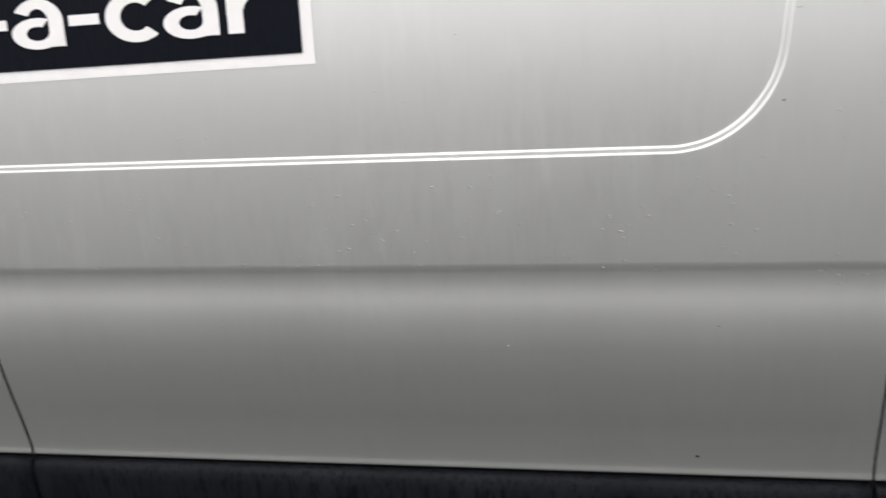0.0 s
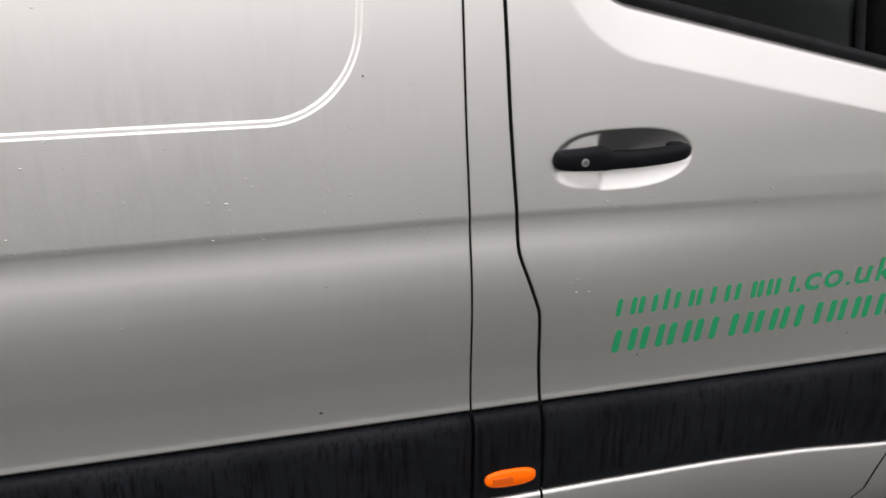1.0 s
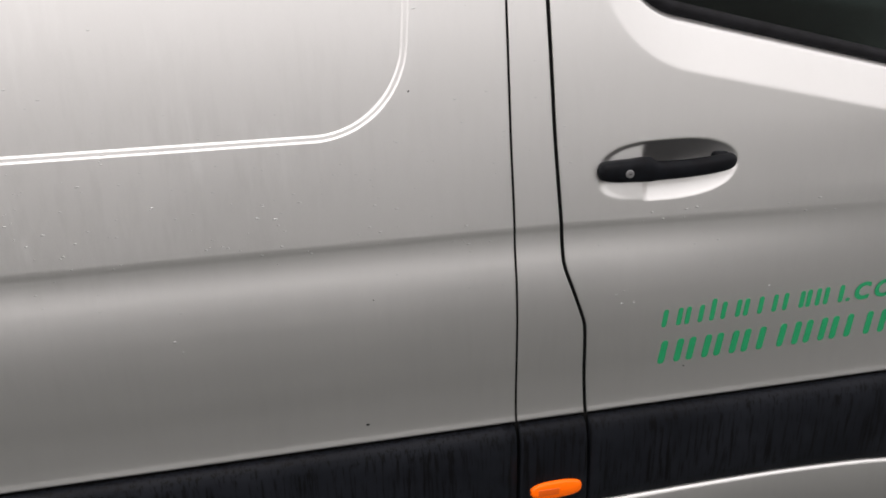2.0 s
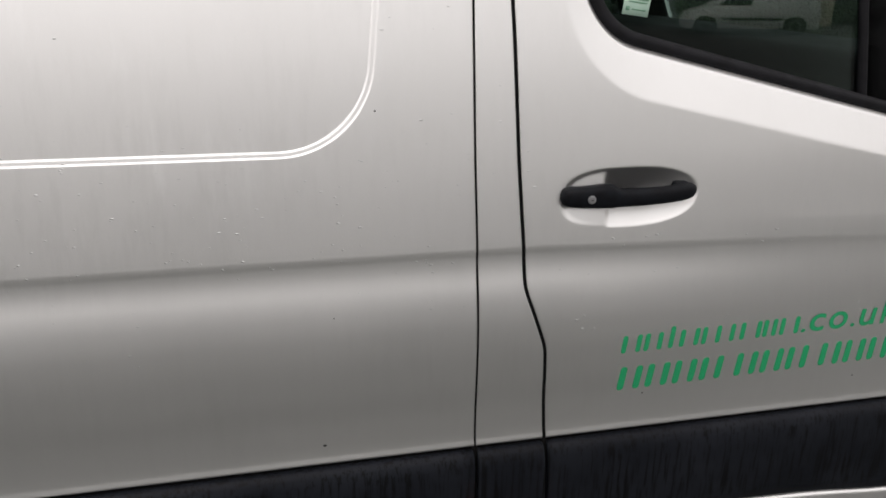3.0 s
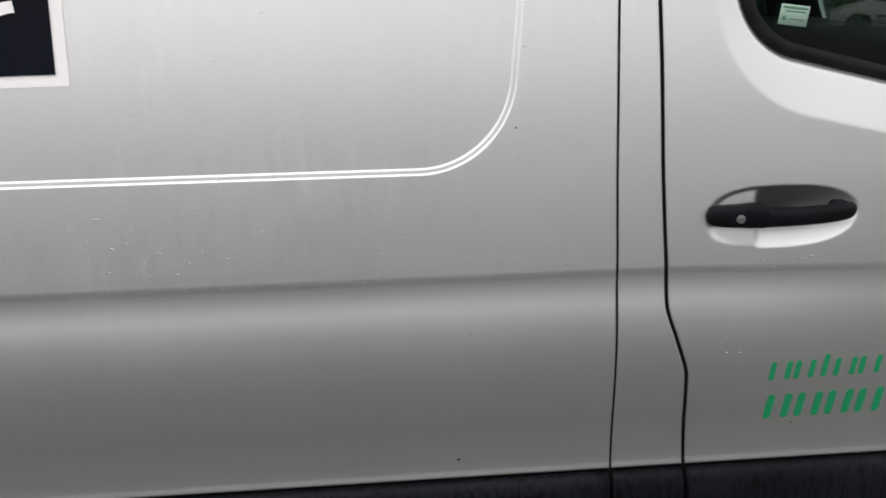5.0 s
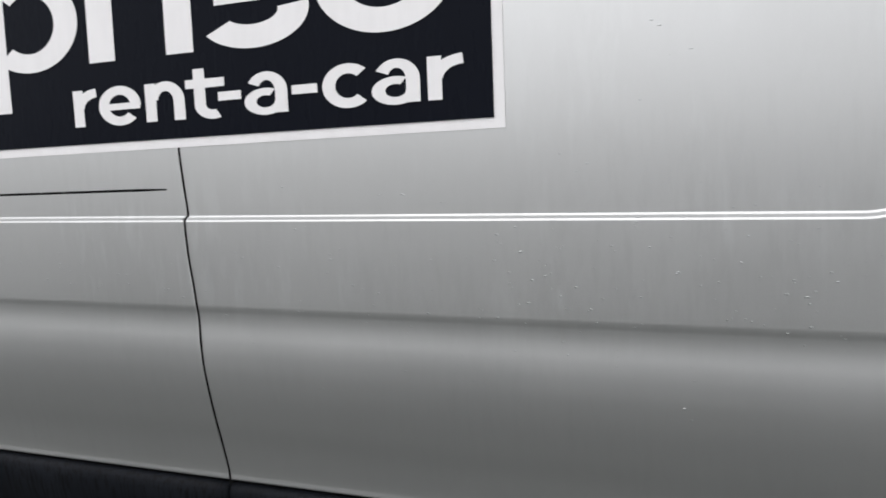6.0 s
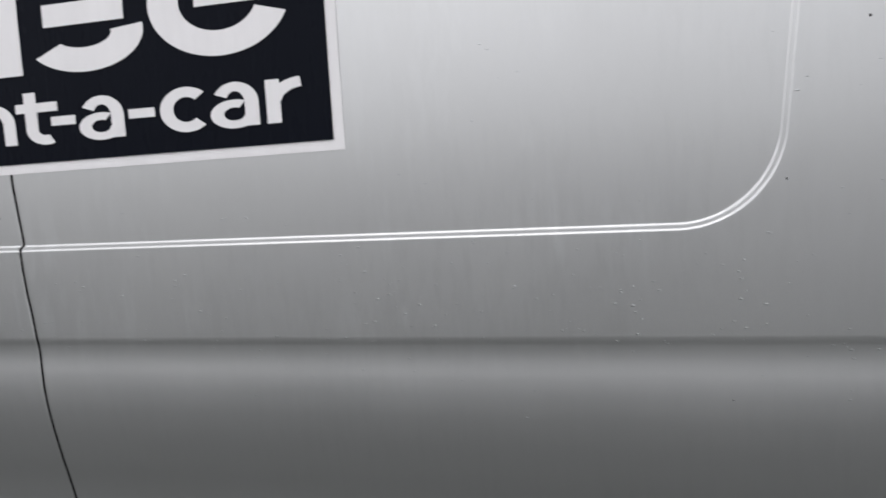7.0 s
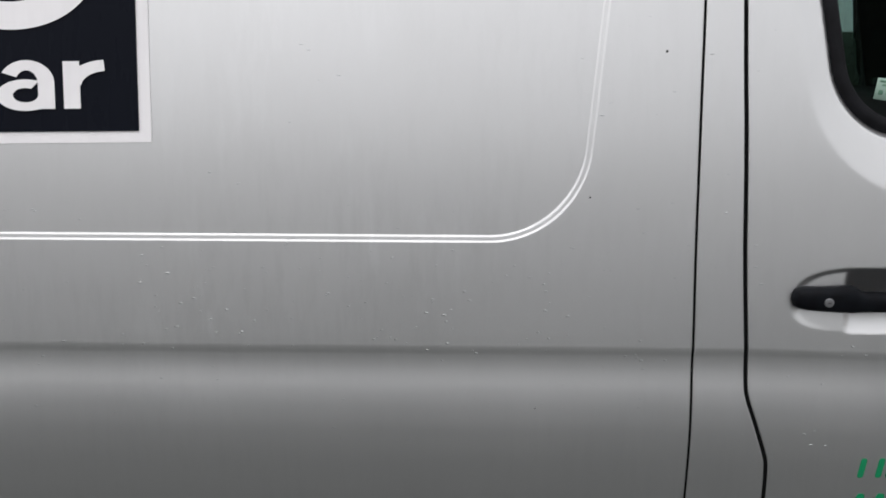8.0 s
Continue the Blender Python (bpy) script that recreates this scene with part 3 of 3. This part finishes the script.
def sweep(bm, cx, cz, ax, az, wx, wz, a0, a1, lift=0.0, n=40):
    """A bent stroke between an outer oval (ax, az) and an inner one, from a0 to a1 degrees."""
    rows = []
    for k in range(n + 1):
        a = radians(a0 + (a1 - a0) * k / n)
        c, d = math.cos(a), math.sin(a)
        rows.append([on_sign(bm, cx + c * ax, cz + d * az, lift), on_sign(bm, cx + c * (ax - wx), cz + d * (az - wz), lift)])
    for p, q in zip(rows, rows[1:]):
        bm.faces.new((p[0], p[1], q[1], q[0]) if a1 < a0 else (p[0], q[0], q[1], p[1]))


def letter(ch, x0, x1, base=1.431, top=0.0628, wx=0.0228, wz=0.0150):
    """One broad letter of the sign's lower line, from x0 to x1."""
    bm = bmesh.new()
    cx, cz, ax, az = (x0 + x1) / 2, base + top / 2, (x1 - x0) / 2, top / 2 + 0.002
    if ch == "-":
        slab(bm, x0, base + 0.0255, x1, base + 0.0395)
    elif ch == "c":
        sweep(bm, cx + 0.004, cz, ax + 0.004, az, wx, wz, 46, 314)
    elif ch == "e":
        sweep(bm, cx, cz, ax, az, wx, wz, -4, 318)
        slab(bm, x0 + 0.5 * wx, base + 0.0245, x1 - 0.002, base + 0.0355, 0.0003)
    elif ch == "r":
        slab(bm, x0, base, x0 + wx, base + top)
        sweep(bm, x1 + 0.002, base + top - 0.033, x1 + 0.002 - x0 - 0.002, 0.0345, wx, wz, 94, 176, 0.0003)
    elif ch == "n":
        slab(bm, x0, base, x0 + wx, base + top)
        sweep(bm, cx + 0.002, base + top - 0.031, ax - 0.002, 0.033, wx, wz + 0.001, 0, 170, 0.0003)
        slab(bm, x1 - wx, base, x1, base + top - 0.031, 0.0003)
    elif ch == "t":
        slab(bm, x0, base + 0.0485, x1, base + top, 0.0003)
        slab(bm, x0 + 0.0165, base + 0.0215, x0 + 0.0165 + wx, base + 0.0795)
        sweep(bm, x0 + 0.0165 + 0.036, base + 0.0215, 0.036, 0.0240, wx, wz, 180, 296)
    elif ch == "a":
        slab(bm, x1 - wx, base, x1, base + top - 0.0285, 0.0003)
        sweep(bm, cx + 0.002, base + top - 0.0285, ax - 0.002, 0.0305, wx, 0.0135, 0, 152, 0.0003)
        sweep(bm, x0 + 0.040, base + 0.0185, 0.040, 0.0210, wx, 0.0115, 62, 360, 0.0006)
    return part("letter", bm, WHITE, sign, "", True)


for ch, x0, x1 in (("r", -1.547, -1.493), ("e", -1.490, -1.398), ("n", -1.388, -1.306), ("t", -1.303, -1.225), ("-", -1.239, -1.194), ("a", -1.188, -1.107),
                   ("-", -1.099, -1.053), ("c", -1.044, -0.962), ("a", -0.959, -0.879), ("r", -0.867, -0.809)):
    letter(ch, x0, x1)


# the upper line: plain white bars, rings and bent bars, apart from one another
def emblem(name, *strokes):
    bm = bmesh.new()
    for draw, *numbers in strokes:
        draw(bm, *numbers)
    return part(name, bm, WHITE, sign, "", True)


emblem("emblem_bar", (slab, -1.86, 1.656, -1.766, 1.692))
emblem("emblem_bar", (slab, -1.7455, 1.465, -1.6945, 1.694))
emblem("emblem_ring", (sweep, -1.6375, 1.6158, 0.1145, 0.0832, 0.054, 0.033, -132, 132))
emblem("emblem_bar", (slab, -1.5025, 1.538, -1.4455, 1.696))
emblem("emblem_bar", (slab, -1.437, 1.660, -1.368, 1.694))
emblem("emblem_bar", (slab, -1.337, 1.538, -1.2815, 1.74))
emblem("emblem_arc", (sweep, -1.165, 1.5900, 0.105, 0.0560, 0.056, 0.0365, -148, 8))
emblem("emblem_bar", (slab, -1.236, 1.6060, -1.092, 1.6400))
emblem("emblem_arc", (sweep, -0.934, 1.6175, 0.116, 0.0818, 0.052, 0.0365, 172, 340))
emblem("emblem_bar", (slab, -0.972, 1.609, -0.826, 1.640))


# web address and number on the door: plain green bars, and the readable ending
def door_skin(x, z):
    return float(flank(z)) + float(swage_fade(x, z))


def green_bar(x, z, w, h, lean=0.12):
    z += 0.0125 * (x - 0.24)
    r = min(w, h) * 0.42
    rows = []
    for dz in [0.0, 0.1 * r, 0.35 * r, r] + [r + (h - 2 * r) * k / 6 for k in range(1, 6)] + [h - r, h - 0.35 * r, h - 0.1 * r, h]:
        near = max(0.0, r - min(dz, h - dz))
        inset = r - math.sqrt(max(0.0, r * r - near * near))
        a, b, y = x + inset + lean * dz, x + w - inset + lean * dz, door_skin(x, z + dz)
        rows.append([(px, y + o, z + dz) for px, o in ((a, 0.0002), (a, -0.0007), (b, -0.0007), (b, 0.0002))])
    bm = grid_mesh(rows)
    return part("text_bar", bm, GREEN, front_door, "", True)


def green_pair(x0, x1, z, h, w):
    """Two upright bars that fill one character's width."""
    green_bar(x0, z, w, h)
    green_bar(x1 - w, z, w, h)


def green_letter(ch, x0, x1, z0, z1):
    cu = bpy.data.curves.new("glyph", "FONT")
    cu.body, cu.size, cu.offset, cu.shear, cu.resolution_u = ch, 1.0, 0.012, 0.15, 6
    ob = bpy.data.objects.new("glyph", cu)
    scene.collection.objects.link(ob)
    bpy.context.view_layer.update()
    bm = bmesh.new()
    bm.from_mesh(bpy.data.meshes.new_from_object(ob.evaluated_get(bpy.context.evaluated_depsgraph_get())))
    bpy.data.objects.remove(ob)
    xs, ys = [v.co.x for v in bm.verts], [v.co.y for v in bm.verts]
    ax, bx, ay, by = min(xs), max(xs), min(ys), max(ys)
    for v in bm.verts:
        x = x0 + (v.co.x - ax) / (bx - ax) * (x1 - x0)
        z = z0 + (v.co.y - ay) / (by - ay) * (z1 - z0) + 0.0125 * (x - 0.24)
        v.co = (x, door_skin(x, z) - 0.0008, z)
    return part("letter", bm, GREEN, front_door, "", True)


LINE, THIN = 0.9200, 0.0085
for x0, x1, low, high in ((0.2400, 0.2740, 0, 0.0305), (0.2800, 0.3120, 0, 0.0305), (0.3440, 0.3790, 0, 0.0305), (0.4110, 0.4460, 0, 0.0305), (0.5010, 0.5270, 0, 0.0305), (0.5340, 0.5710, 0, 0.0305)):
    green_pair(x0, x1, LINE + low, high - low, THIN)
for x0, low, high in ((0.3240, 0, 0.0385), (0.3850, 0, 0.0305), (0.4570, 0, 0.0305), (0.4880, 0, 0.0300)):
    green_bar(x0, LINE + low, THIN, high - low)
for ch, x0, x1, z0, z1 in ((".", 0.5775, 0.5860, 0, 0.0065), ("c", 0.5940, 0.6260, -0.0005, 0.0310), ("o", 0.6330, 0.6700, -0.0005, 0.0310), (".", 0.6770, 0.6855, 0, 0.0065),
                           ("u", 0.6950, 0.7300, -0.0005, 0.0305), ("k", 0.7380, 0.7740, 0, 0.0430)):
    green_letter(ch, x0, x1, LINE + z0, LINE + z1)
x = 0.2395
for gap in (0, 0, 0, 0, 1, 0, 0, 1, 0, 0, 0):
    x += 0.0165 * gap
    green_pair(x, x + 0.0400, 0.8520, 0.0425, 0.0118)
    x += 0.0500

# ---- the rest of the van, plain ----
WIDE = 2.0


def core():
    """The load box behind the panels, with its rounded roof."""
    half = [(float(flank(z)) + 0.032, z) for z in np.linspace(0.40, 2.2, 40)] + [(0.215, 2.205), (0.25, 2.30), (0.32, 2.42), (0.44, 2.50), (0.62, 2.545), (1.0, 2.56)]
    ring = half + [(WIDE - y, z) for y, z in reversed(half[:-1])]
    rows = [[(x, y + (1.0 - y) * s, z) for y, z in ring] for x, s in ((-3.56, 0.05), (-3.55, 0.0), (-2.0, 0.0), (-0.6, 0.0), (0.05, 0.0))]
    bm = grid_mesh(rows, True)
    bmesh.ops.holes_fill(bm, edges=[e for e in bm.edges if e.is_boundary])
    return bm


part("load_box", core(), PAINT, van, "silver load compartment with rounded roof")


def cab_roof():
    rows = []
    for x, top in ((0.05, 2.56), (0.45, 2.52), (0.75, 2.38), (0.92, 2.16), (0.99, 2.0)):
        rows.append([(x, y, 1.935 + (top - 1.935) * math.sin(math.pi * min(1, max(0, (y - 0.15) / 1.7))) ** 0.35) for y in np.linspace(0.151, 1.849, 30)])
    bm = grid_mesh(rows)
    bmesh.ops.solidify(bm, geom=bm.faces[:], thickness=0.02)
    return bm


part("cab_roof", cab_roof(), PAINT, van)
bm = grid_mesh([[(x, y, z) for x, z in ((1.06, 0.40), (1.06, 1.20), (1.30, 1.22), (1.72, 1.12), (1.88, 0.98), (1.94 - 0.08 * abs(y - 1) ** 2, 0.70), (1.92 - 0.08 * abs(y - 1) ** 2, 0.42))] for y in np.linspace(0.04, 1.96, 16)], True)
bmesh.ops.holes_fill(bm, edges=[e for e in bm.edges if e.is_boundary])
part("nose", bm, PAINT, van, "silver bonnet and nose")
bm = grid_mesh([[(x, y, z) for x, z in ((0.99, 1.99), (1.10, 1.72), (1.21, 1.46), (1.32, 1.21))] for y in np.linspace(0.18, 1.82, 14)])
bmesh.ops.solidify(bm, geom=bm.faces[:], thickness=0.006)
screen = part("windscreen", bm, GLASS, van)
screen.visible_shadow = False
for near, side in ((0.0, 1), (WIDE, -1)):
    rows = []
    for z in np.linspace(1.16, 1.97, 16):
        d, w, y = float(door_front(z)), 1.32 - 0.423 * (z - 1.21), float(flank(z))
        rows.append([(px, near + side * py, z) for px, py in ((d - 0.05, y + 0.055), (d - 0.02, y + 0.022), (d + 0.012, y + 0.010), (w + 0.015, 0.175), (w - 0.03, 0.215))])
    part("windscreen_pillar", grid_mesh(rows, True), PAINT, van)
    rows = []
    for z in np.linspace(1.16, 1.97, 16):
        d, w, y = float(door_front(z)), 1.32 - 0.423 * (z - 1.21), float(flank(z))
        rows.append([(px, near + side * py, z) for px, py in ((d - 0.09, y + 0.050), (d - 0.08, y + 0.085), (w - 0.05, 0.245), (w - 0.025, 0.225))])
    part("pillar_lining", grid_mesh(rows), TRIM, van)
part("cab_floor", box((1.15, 1.86, 0.08), (0.62, 1.0, 0.50), 0.02), TRIM, van)
part("dashboard", box((0.36, 1.70, 0.50), (1.03, 1.0, 1.11), 0.06, 4), TRIM, van, "dark plastic dashboard")
part("bulkhead", box((0.03, 1.80, 1.9), (0.072, 1.0, 1.35), 0.005), TRIM, van)
for near, side in ((0.0, 1), (2.0, -1)):
    part("door_lining", grid_mesh([[(x, near + side * (0.06 + 0.12 * (z > 1.0)), z) for z in (0.5, 0.8, 1.0, 1.02, 1.405 - 0.236 * (x - 0.19))] for x in np.linspace(0.12, 1.02, 12)]), TRIM, van)

    ring = []
    for a, b in zip(glass_line, np.roll(glass_line, -1, axis=0)):
        way = (b - a) / max(np.linalg.norm(b - a), 1e-9)
        side_way = np.array((way[1], -way[0]))
        if ring and np.linalg.norm(a - ring[-1][1]) < 1e-5:
            continue
        ring.append((side_way, a))
    rows = [[((p + o * g)[0], near + side * (pane_y(p[1]) + dy), (p + o * g)[1]) for o, p in ring] for g, dy in ((-0.004, 0.012), (0.0, 0.030), (0.05, 0.045), (0.10, 0.050))]
    part("window_lining", grid_mesh(rows, True), TRIM, van, "dark plastic lining round the door window")


def cab_seat(y):
    seat = part("cab_seat", box((0.50, 0.50, 0.16), (0.52, y, 0.90), 0.06, 4), FABRIC, van, "dark grey fabric cab seat")
    bm = box((0.13, 0.46, 0.66), (0, 0, 0.33), 0.055, 4)
    bm.transform(pose(0.30, y, 0.92, 0, -12, 0))
    part("backrest", bm, FABRIC, seat)
    bm = box((0.09, 0.27, 0.19), (0, 0, 0.80), 0.04, 4)
    bm.transform(pose(0.30, y, 0.92, 0, -12, 0))
    part("headrest", bm, FABRIC, seat)
    part("seat_base", box((0.42, 0.42, 0.34), (0.50, y, 0.68), 0.02), TRIM, seat)


cab_seat(0.48)
cab_seat(1.45)

# far side of the van, the same pressings mirrored
for ob in (side_panel, rear_panel, pillar_panel, front_door, front_wing):
    twin = ob.copy()
    scene.collection.objects.link(twin)
    twin.parent = van
    twin.matrix_local = Matrix.Translation((0, WIDE, 0)) @ Matrix.Diagonal((1, -1, 1, 1))
far_glass = window_glass.copy()
scene.collection.objects.link(far_glass)
far_glass.parent = van
far_glass.matrix_local = Matrix.Translation((0, WIDE, 0)) @ Matrix.Diagonal((1, -1, 1, 1))


def road_wheel(x, y, side, parent, radius=0.345):
    s = -side
    wheel = part("wheel", lathe([(radius * 0.62, 0.10 * s), (radius * 0.86, 0.115 * s), (radius * 0.97, 0.10 * s), (radius, 0.06 * s), (radius, -0.06 * s), (radius * 0.97, -0.10 * s), (radius * 0.62, -0.11 * s)], (x, y, radius)), TYRE, parent, "black road tyre on a steel wheel")
    part("rim", lathe([(0.0, 0.06 * s), (radius * 0.18, 0.07 * s), (radius * 0.25, 0.045 * s), (radius * 0.5, 0.06 * s), (radius * 0.58, 0.09 * s), (radius * 0.64, 0.10 * s), (radius * 0.64, -0.1 * s)], (x, y, radius)), STEEL, wheel)


for wx in (1.30, -2.37):
    road_wheel(wx, 0.16, 1, van)
    road_wheel(wx, WIDE - 0.16, -1, van)

# ---- drops and specks on the paint ----
rng = np.random.default_rng(4)


def bead(bm, x, z, w, h, y0):
    n, rings = 8, ((1.0, 0.0), (0.8, 0.45), (0.4, 0.85))
    d = (0.20 if x < 0 else 0.27) * min(w, h)
    prev = None
    for f, q in rings:
        cur = [bm.verts.new((x + w / 2 * f * math.cos(2 * math.pi * k / n), y0 - d * q, z + h / 2 * f * math.sin(2 * math.pi * k / n))) for k in range(n)]
        if prev:
            for k in range(n):
                bm.faces.new((prev[k], prev[(k + 1) % n], cur[(k + 1) % n], cur[k]))
        prev = cur
    bm.faces.new(prev)


def skin(x, z):
    """The paint's surface at a place on the flank."""
    y = float(flank(z))
    return y + (float(blank_step(np.array([x]), np.array([z]))[0]) if x < 0 else float(swage_fade(x, z)) if x > 0.07 else 0.0)


bm = bmesh.new()
spots = [(-1.131, 1.307), (-0.995, 1.332), (-0.560, 1.413), (-0.633, 1.330), (-0.741, 1.308), (-0.429, 1.195), (-0.347, 1.177), (-0.421, 1.230), (-0.771, 1.107), (-0.747, 1.058), (-1.044, 1.191), (-0.818, 1.197)]
while len(spots) < 430:
    x, z = rng.uniform(-1.9, 0.8), rng.choice([rng.uniform(0.96, 1.30), rng.uniform(1.08, 1.25), rng.uniform(1.05, 1.55)])
    if (x < -0.74 and z > 1.36) or (x > 0.1 and (abs(z - 1.176) < 0.06 or z > 1.235)) or min(abs(x - float(f(z))) for f in (seam_a, seam_b, seam_c)) < 0.007:
        continue
    spots.append((x, z))
    if rng.random() < 0.35 and min(abs(x), abs(x - 0.07), abs(x + 1.32)) > 0.06:
        spots.append((x + rng.uniform(-0.03, 0.03), z + rng.uniform(-0.02, 0.02)))
for x, z in spots:
    w = rng.uniform(0.0016, 0.0038)
    bead(bm, x, z, w * rng.uniform(1.2, 2.1), w * rng.uniform(0.5, 0.8), skin(x, z) - 0.0001)
drops = part("rain_spray", bm, DROP_METAL, van, "small water drops on the paint, built as silvery metal beads")
drops["kind"] = "stuff"

bm = bmesh.new()
for x, z, w, h in ((-0.239, 0.811, 0.006, 0.004), (-0.150, 1.314, 0.003, 0.003), (-0.052, 1.508, 0.004, 0.004), (0.288, 0.842, 0.003, 0.003), (0.70, 0.83, 0.003, 0.003), (-0.22, 1.02, 0.002, 0.002)):
    bead(bm, x, z, w, h, skin(x, z) - 0.0002)
specks = part("dirt_specks", bm, DIRT, van, "small dark specks of dirt")
specks["kind"] = "stuff"

# ---- surroundings, seen only in the window ----
bm = grid_mesh([[(x, y, 0.0) for x in np.linspace(-400, 400, 30)] for y in np.linspace(-400, 400, 30)])
tagged(part("ground", bm, ASPHALT, None, "grey asphalt of a car park"), category="ground", kind="structure")


def hedge(y, top, side, label):
    """A clipped hedge along x, its face turned to the van."""
    rows = []
    for x in np.linspace(-60, 60, 220):
        row = []
        for k, (dy, z) in enumerate(((0.0, 0.0), (-0.1, 0.26), (0.0, 0.56), (-0.3, 0.86), (-0.9, 1.0), (-1.8, 0.93), (-2.2, 0.0))):
            row.append((x, y + side * (dy + 0.25 * noise.noise((x * 0.7, z * 5.7, k))), max(0.0, top * z + (0.06 * top * noise.noise((x * 0.5, k * 2.0, 3)) if z > 0 else 0))))
        rows.append(row)
    return tagged(part("hedge", grid_mesh(rows), HEDGE, None, label), category="hedge", kind="structure")


# dark backdrop in the window; height and length set to dim the flank's reflections
hedge(-32, 5.7, 1, "dark clipped hedge beyond the parked van")
hedge(15, 1.5, -1, "low dark hedge on the far side of the van")


def small_van(x, y):
    """A compact white van, its nose toward lower x."""
    v = tagged(new("parked_van"), "small white panel van parked across the asphalt", "van")
    prof = [(-1.98, 0.22), (-2.02, 0.55), (-1.96, 0.85), (-1.55, 1.02), (-1.25, 1.10), (-0.55, 1.72), (-0.2, 1.82), (1.9, 1.84), (2.1, 1.70), (2.18, 0.9), (2.15, 0.22)]
    rows = []
    for w in np.linspace(-0.9, 0.9, 13):
        k = 1 - abs(w / 0.9) ** 6 * 0.03
        rows.append([(px * k, w * (1 - 0.10 * max(0, pz - 0.9)), 0.3 + (pz - 0.3) * k) for px, pz in prof])
    bm = grid_mesh(rows, True)
    bmesh.ops.holes_fill(bm, edges=[e for e in bm.edges if e.is_boundary])
    part("body", bm, WHITE_PAINT, v)
    for s in (1, -1):
        part("side_window", grid_mesh([[(px, s * (0.905 - 0.10 * max(0, pz - 0.9)), pz) for px, pz in ((-1.05, 1.14), (-0.5, 1.62))],
                                       [(px, s * (0.905 - 0.10 * max(0, pz - 0.9)), pz) for px, pz in ((-0.02, 1.12), (-0.02, 1.66))]]), DARK_FILL, v)
        part("rub_strip", box((1.85, 0.03, 0.10), (0.0, s * 0.905, 0.60), 0.01), PLASTIC, v)
        for wx in (-1.42, 1.36):
            # near-black disc on the uncut side stands for the shaded wheel well
            part("wheel_well_shade", lathe([(0.0, s * 0.012), (0.37, s * 0.012), (0.37, 0)], (wx, s * 0.90, 0.34), 28), DARK_FILL, v)
            road_wheel(wx, s * 0.84, -s, v, 0.31)
    v.matrix_world = pose(x, y, 0, 0, 0, 20)
    return v


small_van(16.1, -23.8)
tagged(part("far_wall", box((2.4, 0.3, 3.0), (22.6, -29.5, 1.5), 0.02), BEIGE, None, "beige rendered wall beyond the parked van"), category="wall", kind="structure")
